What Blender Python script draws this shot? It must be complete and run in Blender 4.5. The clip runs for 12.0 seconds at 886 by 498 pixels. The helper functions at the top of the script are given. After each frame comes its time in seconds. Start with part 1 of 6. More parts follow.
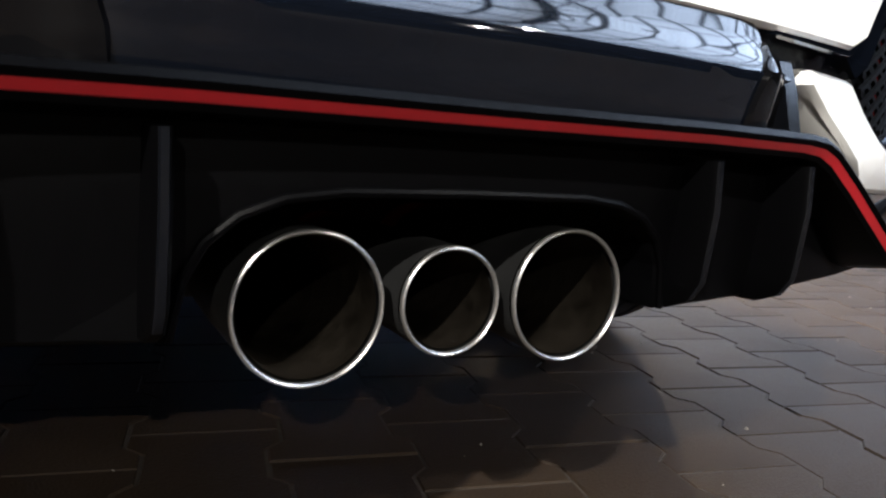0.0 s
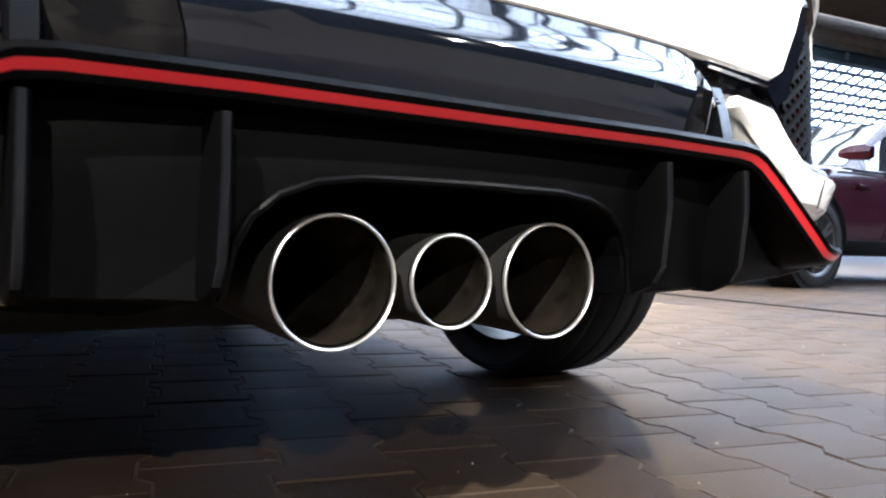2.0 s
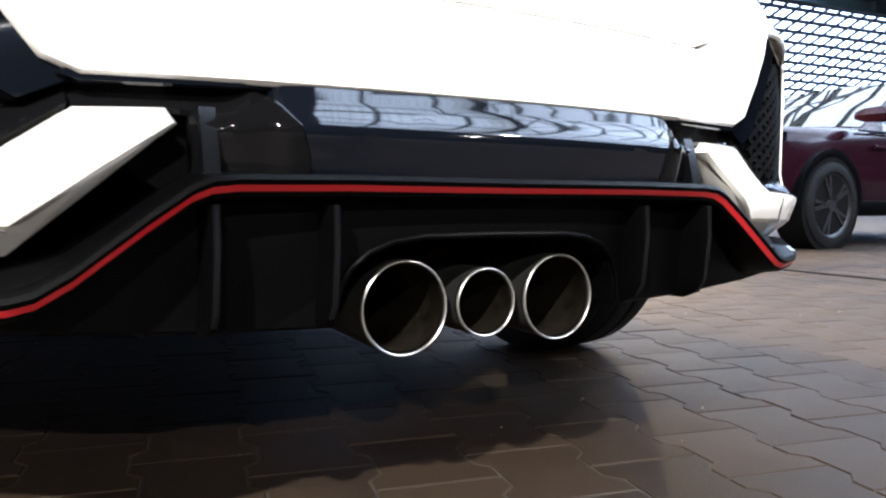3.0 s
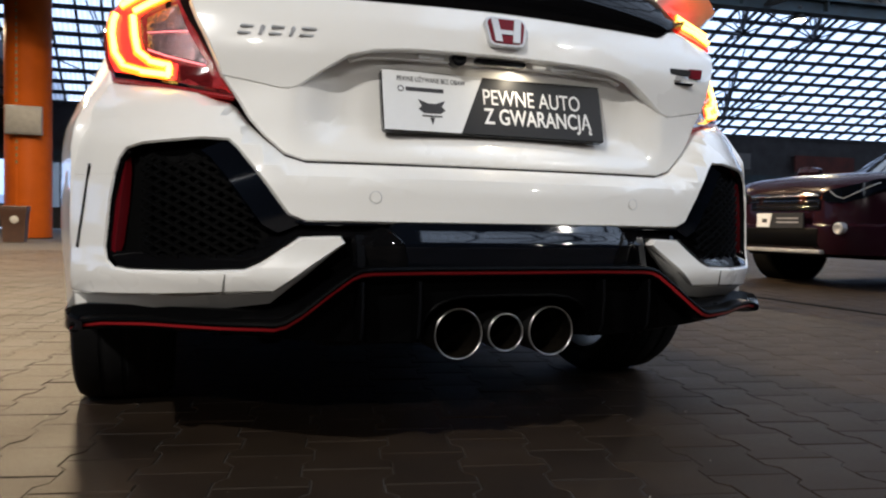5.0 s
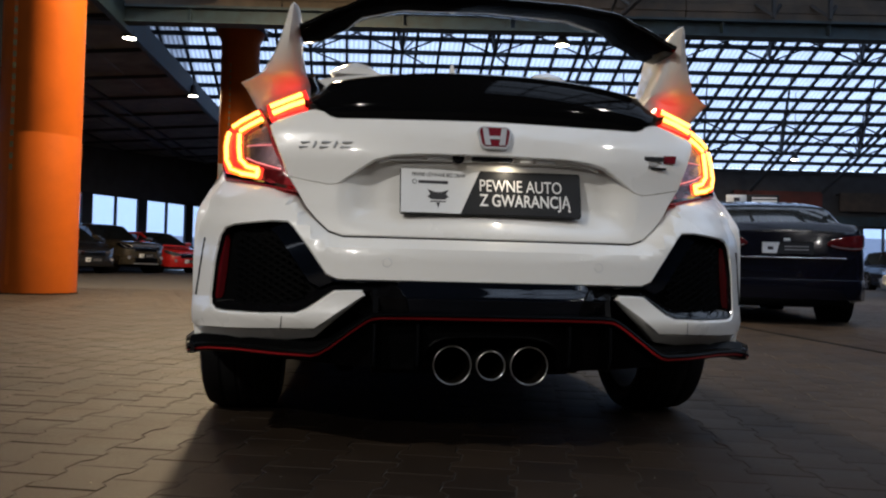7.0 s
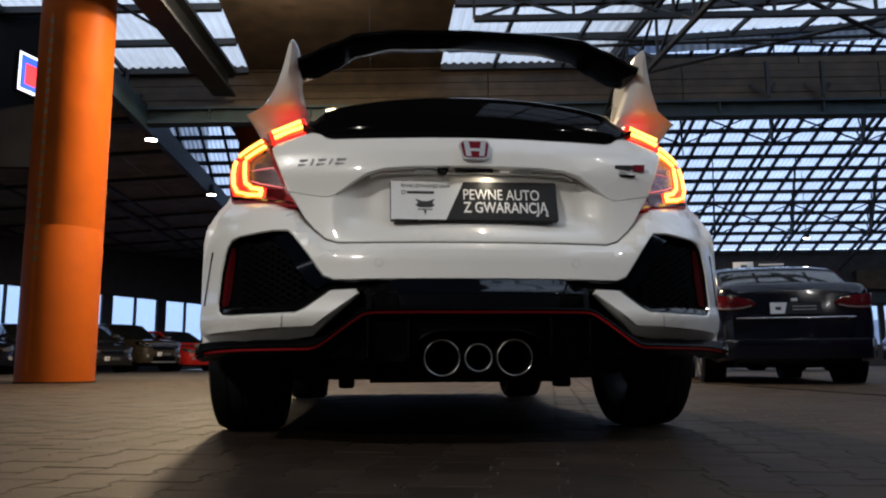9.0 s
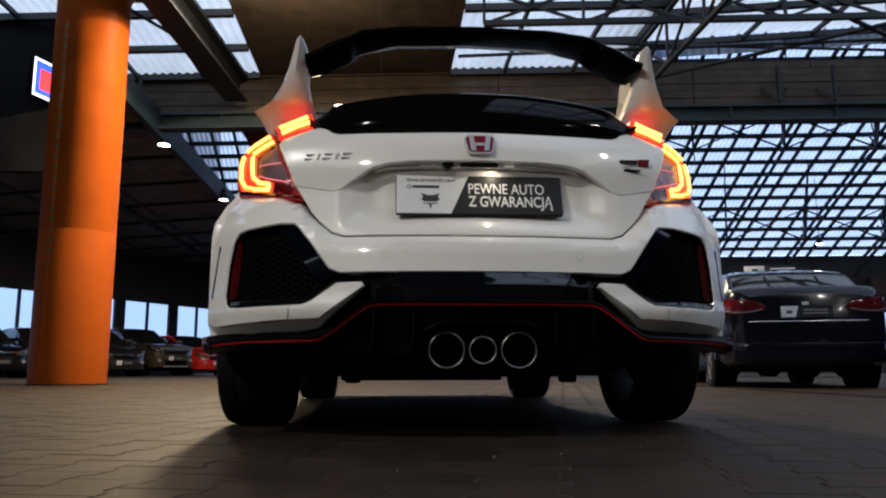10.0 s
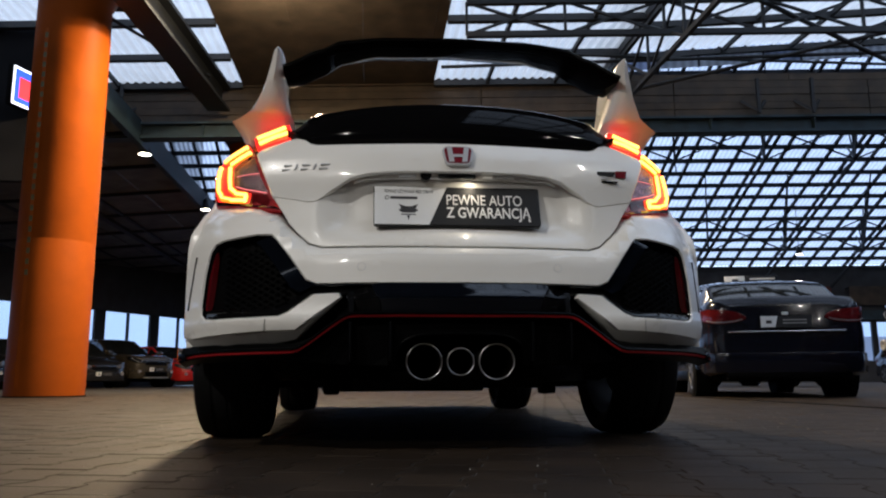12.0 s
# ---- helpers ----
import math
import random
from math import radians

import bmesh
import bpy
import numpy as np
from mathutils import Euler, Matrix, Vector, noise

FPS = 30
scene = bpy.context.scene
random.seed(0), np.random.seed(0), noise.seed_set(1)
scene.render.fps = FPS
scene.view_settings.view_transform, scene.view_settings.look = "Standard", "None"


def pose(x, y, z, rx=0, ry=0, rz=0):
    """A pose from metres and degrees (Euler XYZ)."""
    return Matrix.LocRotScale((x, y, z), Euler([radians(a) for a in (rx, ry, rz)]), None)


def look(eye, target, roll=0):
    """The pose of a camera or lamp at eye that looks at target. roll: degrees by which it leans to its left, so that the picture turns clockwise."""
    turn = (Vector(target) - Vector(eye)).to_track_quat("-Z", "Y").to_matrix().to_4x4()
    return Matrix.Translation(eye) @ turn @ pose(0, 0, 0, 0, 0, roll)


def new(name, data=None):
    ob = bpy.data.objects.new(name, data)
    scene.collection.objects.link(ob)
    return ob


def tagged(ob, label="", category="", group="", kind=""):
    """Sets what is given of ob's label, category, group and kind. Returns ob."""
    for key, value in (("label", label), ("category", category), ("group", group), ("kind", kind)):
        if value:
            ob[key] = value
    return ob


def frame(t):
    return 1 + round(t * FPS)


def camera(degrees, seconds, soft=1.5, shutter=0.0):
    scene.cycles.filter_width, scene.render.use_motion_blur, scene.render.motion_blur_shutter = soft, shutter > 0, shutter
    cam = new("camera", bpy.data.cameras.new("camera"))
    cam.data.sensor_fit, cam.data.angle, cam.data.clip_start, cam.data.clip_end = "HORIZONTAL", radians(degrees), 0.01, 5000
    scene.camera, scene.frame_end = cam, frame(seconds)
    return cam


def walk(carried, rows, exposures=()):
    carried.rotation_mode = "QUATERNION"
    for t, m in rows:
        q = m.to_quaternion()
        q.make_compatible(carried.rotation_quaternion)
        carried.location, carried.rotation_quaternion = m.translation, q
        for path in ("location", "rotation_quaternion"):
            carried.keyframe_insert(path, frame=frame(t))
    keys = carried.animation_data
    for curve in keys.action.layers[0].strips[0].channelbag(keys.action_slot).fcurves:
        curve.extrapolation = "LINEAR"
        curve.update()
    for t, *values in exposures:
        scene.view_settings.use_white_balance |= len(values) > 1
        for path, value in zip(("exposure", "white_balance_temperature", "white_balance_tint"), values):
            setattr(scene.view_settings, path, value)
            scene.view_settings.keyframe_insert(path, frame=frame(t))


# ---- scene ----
cam = camera(60.3, 12.0, soft=2.1, shutter=0.4)
# seconds, eye, heading (degrees to the left of the hero car's axis), tilt up, roll
PATH = [
    (0.0, (-0.288, -0.524, 0.398), -30.02, -8.53, 4.05),
    (0.5, (-0.298, -0.523, 0.331), -30.18, -5.99, 3.64),
    (1.0, (-0.299, -0.528, 0.288), -30.42, -2.81, 3.01),
    (1.5, (-0.316, -0.544, 0.293), -31.56, -2.23, 4.13),
    (2.0, (-0.365, -0.598, 0.312), -32.60, -0.80, 1.67),
    (2.5, (-0.429, -0.699, 0.351), -31.00, -2.58, -0.03),
    (2.7, (-0.462, -0.734, 0.377), -31.24, -4.03, 0.51),
    (4.3, (-0.708, -1.260, 0.471), -26.34, -2.67, 0.01),
    (4.5, (-0.715, -1.340, 0.503), -25.34, -2.64, -0.07),
    (5.0, (-0.708, -1.553, 0.511), -20.31, -1.95, 0.95),
    (5.5, (-0.612, -1.671, 0.561), -16.81, -2.41, 1.32),
    (6.0, (-0.462, -1.811, 0.563), -9.97, -0.45, 1.23),
    (6.5, (-0.407, -1.954, 0.556), -8.31, 0.16, 1.34),
    (7.0, (-0.388, -2.191, 0.559), -6.44, 1.16, 1.49),
    (7.2, (-0.378, -2.228, 0.545), -6.06, 1.62, 1.60),
    (8.8, (-0.314, -2.357, 0.281), -5.31, 8.06, -0.21),
    (9.0, (-0.312, -2.357, 0.261), -5.08, 8.45, -0.31),
    (9.5, (-0.306, -2.371, 0.222), -4.50, 8.37, -0.44),
    (10.0, (-0.294, -2.369, 0.218), -4.24, 8.94, -0.11),
    (10.5, (-0.283, -2.374, 0.213), -4.25, 9.24, 0.21),
    (11.0, (-0.272, -2.370, 0.217), -4.54, 9.37, 0.18),
    (11.5, (-0.271, -2.368, 0.222), -5.11, 9.52, -0.14),
    (12.0, (-0.275, -2.368, 0.222), -5.47, 9.69, -0.28),
]


def aim(eye, heading, tilt):
    h, p = radians(heading), radians(tilt)
    return (eye[0] - math.sin(h) * math.cos(p), eye[1] + math.cos(h) * math.cos(p), eye[2] + math.sin(p))


EXPOSURES = [(0.0, 3.1), (0.5, 3.75), (1.5, 4.35), (2.7, 3.95), (4.3, 1.95), (5.0, 1.42), (6.0, 1.07), (7.0, 0.8), (9.0, 0.62), (12.0, 0.62)]
walk(cam, [(t, look(eye, aim(eye, h, p), r)) for t, eye, h, p, r in PATH], EXPOSURES)

# ---- daylight: an overcast winter sky over a hall with translucent roof sheets
world = bpy.data.worlds.new("overcast_sky")
scene.world = world
world.use_nodes = True
wn, wl = world.node_tree.nodes, world.node_tree.links
sky = wn.new("ShaderNodeTexSky")
sky.sky_type = "NISHITA"
sky.sun_disc = False
sky.sun_elevation, sky.sun_rotation = radians(24), radians(200)
sky.air_density, sky.dust_density, sky.ozone_density = 1.0, 3.0, 1.0
soft_sky = wn.new("ShaderNodeMixRGB")
soft_sky.inputs[0].default_value = 0.8
soft_sky.inputs[2].default_value = (4.5, 5.8, 8.0, 1)
wl.new(sky.outputs[0], soft_sky.inputs[1])
wl.new(soft_sky.outputs[0], wn["Background"].inputs[0])
wn["Background"].inputs[1].default_value = 0.19

sun = new("sun", bpy.data.lights.new("sun", "SUN"))
sun.data.energy, sun.data.angle, sun.data.color = 0.6, radians(20), (1.0, 0.96, 0.9)
sun.matrix_world = look((0, 0, 30), (10 * math.sin(radians(20)), 10, 30 - 10 * math.tan(radians(24))))

# high-bay lamps of the hall, hung in rows at 5.1 m
LAMPS = [(-5.2, 14.2), (-5.05, 19.7), (3.65, 12.9), (12.4, 11.6), (16.8, 26.3), (-1.9, 8.6), (-4.6, -4.4), (4.4, -4.4), (-4.2, -9.9), (6.0, -9.6)]
LAMP_POWER = [110, 110, 110, 90, 90, 860, 240, 35, 190, 50]


def hang_light(x, y, power):
    if y == 8.6:
        # this one hangs close under the boards and its bare bulb also lights the ceiling round it
        bulb = new("bulb_glow", bpy.data.lights.new("bulb_glow", "POINT"))
        bulb.data.energy, bulb.data.shadow_soft_size, bulb.data.color = 170, 0.12, (1.0, 0.77, 0.48)
        bulb.location = (x, y, 5.80)
    ob = new("high_bay_glow", bpy.data.lights.new("high_bay_glow", "AREA"))
    ob.data.shape, ob.data.size, ob.data.energy, ob.data.color = "DISK", 0.24 if y != 8.6 else 0.8, power, (1.0, 0.96, 0.90) if y < 0 else (1.0, 0.77, 0.48)
    ob.matrix_world = look((x, y, 5.04 if y != 8.6 else 5.98), (x, y + 0.001, 0))


for (lx, ly), watts in zip(LAMPS, LAMP_POWER):
    hang_light(lx, ly, watts)

# ---- materials
def mat(name, col, rough=0.5, metal=0.0, spread=0.12, scale=9.0, fine=120.0, bump=0.0, coat=0.0, per_object=0.0, tint=None, emit=None, power=0.0, stain=0.0, spec=0.5):
    """A procedural surface: base colour broken up at two scales, uneven gloss, fine relief."""
    m = bpy.data.materials.new(name)
    m.use_nodes = True
    n, l = m.node_tree.nodes, m.node_tree.links
    b = n["Principled BSDF"]
    b.inputs["Metallic"].default_value = metal
    b.inputs["Specular IOR Level"].default_value = spec
    b.inputs["Coat Weight"].default_value = coat
    b.inputs["Coat Roughness"].default_value = 0.03
    tc = n.new("ShaderNodeTexCoord")
    big, small = n.new("ShaderNodeTexNoise"), n.new("ShaderNodeTexNoise")
    big.inputs["Scale"].default_value, small.inputs["Scale"].default_value = scale, fine
    big.inputs["Detail"].default_value, small.inputs["Detail"].default_value = 6, 3
    l.new(tc.outputs["Object"], big.inputs["Vector"])
    l.new(tc.outputs["Object"], small.inputs["Vector"])
    mix = n.new("ShaderNodeMath")
    mix.operation = "MULTIPLY_ADD"
    mix.inputs[1].default_value = 0.35
    l.new(small.outputs[0], mix.inputs[0])
    l.new(big.outputs[0], mix.inputs[2])
    fac = mix.outputs[0]
    if per_object:
        info = n.new("ShaderNodeObjectInfo")
        geo = n.new("ShaderNodeNewGeometry")
        add = n.new("ShaderNodeMath")
        add.operation = "ADD"
        l.new(info.outputs["Random"], add.inputs[0])
        l.new(geo.outputs["Random Per Island"], add.inputs[1])
        wrap = n.new("ShaderNodeMath")
        wrap.operation = "FRACT"
        l.new(add.outputs[0], wrap.inputs[0])
        m2 = n.new("ShaderNodeMath")
        m2.operation = "MULTIPLY_ADD"
        m2.inputs[1].default_value = per_object
        l.new(wrap.outputs[0], m2.inputs[0])
        l.new(fac, m2.inputs[2])
        fac = m2.outputs[0]
    ramp = n.new("ShaderNodeValToRGB")
    lo = [max(0.0, c * (1 - spread * 2)) for c in col]
    hi = [min(1.0, c * (1 + spread)) for c in (tint or col)]
    ramp.color_ramp.elements[0].position, ramp.color_ramp.elements[1].position = 0.35, 0.95 + per_object * 0.6
    ramp.color_ramp.elements[0].color, ramp.color_ramp.elements[1].color = (*lo, 1), (*hi, 1)
    l.new(fac, ramp.inputs[0])
    colour = ramp.outputs[0]
    if stain:
        st = n.new("ShaderNodeTexNoise")
        st.inputs["Scale"].default_value, st.inputs["Detail"].default_value = 1.3, 8
        l.new(tc.outputs["Object"], st.inputs["Vector"])
        sr = n.new("ShaderNodeMapRange")
        sr.inputs["From Min"].default_value, sr.inputs["From Max"].default_value = 0.48, 0.7
        sr.inputs["To Max"].default_value = stain
        l.new(st.outputs[0], sr.inputs["Value"])
        mul = n.new("ShaderNodeMixRGB")
        mul.blend_type = "MULTIPLY"
        mul.inputs[2].default_value = (0.35, 0.31, 0.27, 1)
        l.new(sr.outputs[0], mul.inputs[0])
        l.new(colour, mul.inputs[1])
        colour = mul.outputs[0]
    l.new(colour, b.inputs["Base Color"])
    rr = n.new("ShaderNodeMapRange")
    rr.inputs["To Min"].default_value, rr.inputs["To Max"].default_value = max(0.02, rough * 0.8), min(1, rough * 1.25)
    l.new(big.outputs[0], rr.inputs["Value"])
    l.new(rr.outputs[0], b.inputs["Roughness"])
    if bump:
        bp = n.new("ShaderNodeBump")
        bp.inputs["Strength"].default_value = bump
        bp.inputs["Distance"].default_value = 0.004
        l.new(small.outputs[0], bp.inputs["Height"])
        l.new(bp.outputs[0], b.inputs["Normal"])
    if emit:
        b.inputs["Emission Color"].default_value = (*emit, 1)
        b.inputs["Emission Strength"].default_value = power
    return m


def sheet_mat(name, col, through_light):
    """Translucent corrugated roof sheet: part of the sky shows through, the rest is scattered."""
    m = bpy.data.materials.new(name)
    m.use_nodes = True
    n, l = m.node_tree.nodes, m.node_tree.links
    n.remove(n["Principled BSDF"])
    tr, tl, mx = n.new("ShaderNodeBsdfTransparent"), n.new("ShaderNodeBsdfTranslucent"), n.new("ShaderNodeMixShader")
    noi, ramp = n.new("ShaderNodeTexNoise"), n.new("ShaderNodeValToRGB")
    tc = n.new("ShaderNodeTexCoord")
    l.new(tc.outputs["Object"], noi.inputs["Vector"])
    noi.inputs["Scale"].default_value, noi.inputs["Detail"].default_value = 1.2, 6
    ramp.color_ramp.elements[0].position, ramp.color_ramp.elements[1].position = 0.25, 0.75
    ramp.color_ramp.elements[0].color = (*[c * 0.78 for c in col], 1)
    ramp.color_ramp.elements[1].color = (*col, 1)
    wav, rib, mul = n.new("ShaderNodeTexWave"), n.new("ShaderNodeMapRange"), n.new("ShaderNodeMixRGB")
    wav.inputs["Scale"].default_value = 1.775
    rib.inputs["To Min"].default_value = 0.72
    mul.blend_type = "MULTIPLY"
    mul.inputs[0].default_value = 1.0
    l.new(tc.outputs["Object"], wav.inputs["Vector"])
    l.new(wav.outputs[1], rib.inputs["Value"])
    l.new(noi.outputs[0], ramp.inputs[0])
    l.new(ramp.outputs[0], mul.inputs[1])
    l.new(rib.outputs[0], mul.inputs[2])
    l.new(mul.outputs[0], tr.inputs[0])
    l.new(mul.outputs[0], tl.inputs[0])
    mx.inputs[0].default_value = 1 - through_light
    l.new(tr.outputs[0], mx.inputs[1])
    l.new(tl.outputs[0], mx.inputs[2])
    l.new(mx.outputs[0], n["Material Output"].inputs[0])
    return m


def glass_mat(name, col=(1, 1, 1), rough=0.02):
    m = bpy.data.materials.new(name)
    m.use_nodes = True
    n, l = m.node_tree.nodes, m.node_tree.links
    n.remove(n["Principled BSDF"])
    tr, gl, mx, fr = n.new("ShaderNodeBsdfTransparent"), n.new("ShaderNodeBsdfGlossy"), n.new("ShaderNodeMixShader"), n.new("ShaderNodeLayerWeight")
    gloss = n.new("ShaderNodeMapRange")
    gloss.inputs["To Min"].default_value, gloss.inputs["To Max"].default_value = 0.04, 0.40
    gloss.inputs["From Min"].default_value = 0.35
    tr.inputs[0].default_value = (*col, 1)
    gl.inputs["Roughness"].default_value = rough
    l.new(fr.outputs["Facing"], gloss.inputs["Value"])
    l.new(gloss.outputs[0], mx.inputs[0])
    l.new(tr.outputs[0], mx.inputs[1])
    l.new(gl.outputs[0], mx.inputs[2])
    l.new(mx.outputs[0], n["Material Output"].inputs[0])
    return m


WHITE = mat("white_car_paint", (0.80, 0.785, 0.755), 0.28, spread=0.015, scale=2, fine=300, coat=0.8)
GLOSS = mat("gloss_black_plastic", (0.0026, 0.0036, 0.0062), 0.05, spread=0.1, scale=5, coat=0.0, spec=0.5)
PLASTIC = mat("textured_black_plastic", (0.0010, 0.0010, 0.0012), 0.38, spread=0.15, fine=500, bump=0.06, spec=0.05)
SATIN = mat("satin_black_plastic", (0.003, 0.0034, 0.0046), 0.22, spread=0.15, fine=500, spec=0.30)
DARK = mat("dark_underbody", (0.004, 0.004, 0.004), 0.8, spread=0.3, bump=0.2, spec=0.06)
# darker copy of the gloss black, reflections cut to stand for dim surroundings
LIPBLACK = mat("gloss_black_low_reflection", (0.003, 0.003, 0.0035), 0.05, spread=0.1, scale=5, spec=0.16)
MESH = mat("black_mesh", (0.0012, 0.0012, 0.0013), 0.6, spec=0.05)
RED = mat("red_trim", (0.50, 0.018, 0.026), 0.3, spread=0.04, coat=0.4)
REFLECT = mat("red_reflector", (0.085, 0.003, 0.006), 0.15, spread=0.1, coat=0.15, spec=0.3)
CHROME = mat("polished_steel", (0.82, 0.82, 0.82), 0.12, metal=1.0, spread=0.03)
# dull steel taken near black: the shade under the tail is in its colour
PIPE = mat("shade_dark_steel", (0.006, 0.006, 0.006), 0.6, metal=0.2, spread=0.3, scale=25)
RIMSTEEL = mat("brushed_bright_steel", (0.50, 0.49, 0.475), 0.28, metal=0.92, spread=0.03)
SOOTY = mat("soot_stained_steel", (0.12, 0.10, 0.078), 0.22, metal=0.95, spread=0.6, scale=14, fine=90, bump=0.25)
# soot, darkened further so the colour holds the deep bore's shade
SOOT_SHADE = mat("soot", (0.0012, 0.0012, 0.0012), 0.9, spec=0.02)
SILVER = mat("satin_silver", (0.62, 0.63, 0.65), 0.3, metal=0.45, spread=0.05)
RUBBER = mat("tyre_rubber", (0.006, 0.006, 0.0065), 0.6, spread=0.25, fine=200, bump=0.2, spec=0.15)
LAMPCLEAR = mat("clear_lamp_lens", (0.10, 0.10, 0.11), 0.12, metal=0.4, spread=0.4, scale=30)
LAMPCHROME = mat("lamp_reflector_bowl", (0.30, 0.17, 0.19), 0.16, metal=0.8, spread=0.48, scale=38, fine=110, bump=1.0)
BOXGREY = mat("grey_enclosure_paint", (0.14, 0.145, 0.155), 0.5, spread=0.12)
RIM = mat("dark_alloy", (0.022, 0.022, 0.024), 0.35, metal=0.4)
RIMS = mat("grey_alloy", (0.25, 0.25, 0.26), 0.3, metal=0.8)
CARGLASS = mat("parked_car_glass", (0.010, 0.012, 0.014), 0.03, spread=0.1, spec=0.6)
TINT = mat("tinted_glass", (0.005, 0.006, 0.007), 0.03, spread=0.1, spec=0.12)
LAMPRED = mat("red_lamp_lens", (0.105, 0.008, 0.010), 0.08, spread=0.3, scale=30, coat=0.2)
LAMPDARK = mat("smoked_lamp_lens", (0.13, 0.02, 0.026), 0.1, spread=0.5, scale=40, fine=200, bump=0.3, coat=0.7, emit=(1.0, 0.05, 0.05), power=0.06)
LED = mat("lit_led_tube", (0.5, 0.2, 0.03), 0.4, emit=(1.0, 0.66, 0.12), power=2.2)
LEDHALO = mat("lit_light_guide", (0.5, 0.05, 0.01), 0.4, emit=(1.0, 0.22, 0.012), power=1.3)
LEDPINK = mat("lit_pink_line", (0.6, 0.1, 0.1), 0.4, emit=(1.0, 0.28, 0.30), power=0.5)
LEDRED = mat("lit_red_lens", (0.5, 0.01, 0.01), 0.3, emit=(1.0, 0.022, 0.015), power=1.0)
PLATEW = mat("white_plate", (0.74, 0.75, 0.76), 0.35, spread=0.03)
PLATED = mat("graphite_plate", (0.02, 0.021, 0.024), 0.45, spread=0.06, spec=0.25)
PRINT = mat("print_black", (0.03, 0.03, 0.035), 0.5)
PRINTW = mat("print_white", (0.8, 0.8, 0.8), 0.5, spread=0.02)
DULLRED = mat("faded_red_board", (0.10, 0.022, 0.016), 0.7, spread=0.3, scale=2, stain=0.4)
BADGERED = mat("badge_red", (0.16, 0.004, 0.014), 0.4, spec=0.2)
ORANGE = mat("orange_painted_steel", (0.27, 0.054, 0.004), 0.5, spread=0.1, scale=1.2, fine=60, bump=0.05, stain=0.25, spec=0.08)
STEEL = mat("blue_green_painted_steel", (0.021, 0.044, 0.060), 0.6, spread=0.35, scale=4, stain=0.4)
STEELD = mat("dark_painted_steel", (0.013, 0.016, 0.021), 0.6, spread=0.35, scale=4)
BOARD = mat("brown_ceiling_boards", (0.068, 0.050, 0.036), 0.75, spread=0.35, scale=3, bump=0.1, stain=0.4)
MESHWALL = mat("black_cladding", (0.010, 0.010, 0.012), 0.8, spread=0.3, scale=2, spec=0.1)
CEIL = mat("grey_ceiling_boards", (0.15, 0.138, 0.13), 0.8, spread=0.3, scale=2, stain=0.5)
WALLM = mat("dark_wall_cladding", (0.040, 0.042, 0.048), 0.7, spread=0.3, scale=2, stain=0.3)
SHEET = sheet_mat("translucent_roof_sheet", (0.66, 0.69, 0.78), 0.5)
SHEETN = sheet_mat("clearer_roof_sheet", (0.97, 0.975, 0.98), 0.12)
# blue tint in the glass dims the daylight and gives it the sky's hue
PANE = glass_mat("sky_tinted_window_glass", (0.66, 0.72, 0.82))
PAVER = mat("concrete_paver", (0.0248, 0.0166, 0.0108), 0.60, spread=0.34, scale=3, fine=260, bump=0.3, per_object=0.25, stain=0.7, spec=0.12)
JOINT = mat("sand_joint", (0.027, 0.0195, 0.0135), 0.9, spread=0.4, scale=14, bump=0.4, stain=0.4)
OCHRE = mat("ochre_clip_plastic", (0.085, 0.07, 0.022), 0.6, spread=0.3, scale=12)
METALG = mat("galvanised_grey", (0.3, 0.3, 0.31), 0.45, metal=0.4, spread=0.15)
BIN = mat("brown_bin_plastic", (0.036, 0.016, 0.010), 0.5, spread=0.2)
SCREEN = mat("lit_screen_blue", (0.02, 0.05, 0.3), 0.3, emit=(0.03, 0.09, 0.75), power=1.6)
SCREENW = mat("lit_screen_white", (0.7, 0.7, 0.8), 0.3, emit=(0.85, 0.88, 1.0), power=1.8)
SCREENR = mat("lit_screen_red", (0.5, 0.02, 0.03), 0.3, emit=(0.9, 0.05, 0.06), power=1.3)
PLATEGLOW = mat("lit_plate_lamp", (0.9, 0.9, 0.85), 0.4, emit=(1.0, 0.93, 0.82), power=0.12)
LAMPGLOW = mat("lit_lamp_diffuser", (0.9, 0.9, 0.85), 0.4, emit=(1.0, 0.9, 0.75), power=14)
PAINTS = {
    "maroon": mat("maroon_car_paint", (0.013, 0.003, 0.006), 0.2, spread=0.05, coat=0.12, metal=0.05, spec=0.12),
    "graphite": mat("graphite_car_paint", (0.006, 0.0068, 0.013), 0.16, spread=0.05, coat=0.3, metal=0.2, spec=0.35),
    "bronze": mat("bronze_car_paint", (0.065, 0.054, 0.040), 0.25, spread=0.05, coat=0.8, metal=0.4),
    "red": mat("red_car_paint", (0.5, 0.02, 0.018), 0.25, spread=0.05, coat=0.8),
    "black": mat("black_car_paint", (0.015, 0.015, 0.017), 0.2, spread=0.05, coat=0.9),
    "silver": mat("silver_car_paint", (0.20, 0.205, 0.22), 0.3, spread=0.05, coat=0.4, metal=0.3),
}


# ---- mesh helpers
def thing(name, label, category, group="", kind="", at=(0, 0, 0), turn=0):
    ob = new(name)
    ob.empty_display_size = 0.1
    ob.matrix_world = pose(*at, 0, 0, turn)
    return tagged(ob, label, category, group, kind)


def part(name, bm, material, parent=None, label="", smooth=35, local=True):
    me = bpy.data.meshes.new(name)
    bm.to_mesh(me)
    bm.free()
    me.materials.append(material)
    if smooth:
        me.shade_smooth()
        me.set_sharp_from_angle(angle=radians(smooth))
    ob = new(name, me)
    if parent:
        ob.parent = parent
    if label:
        ob["label"] = label
    return ob


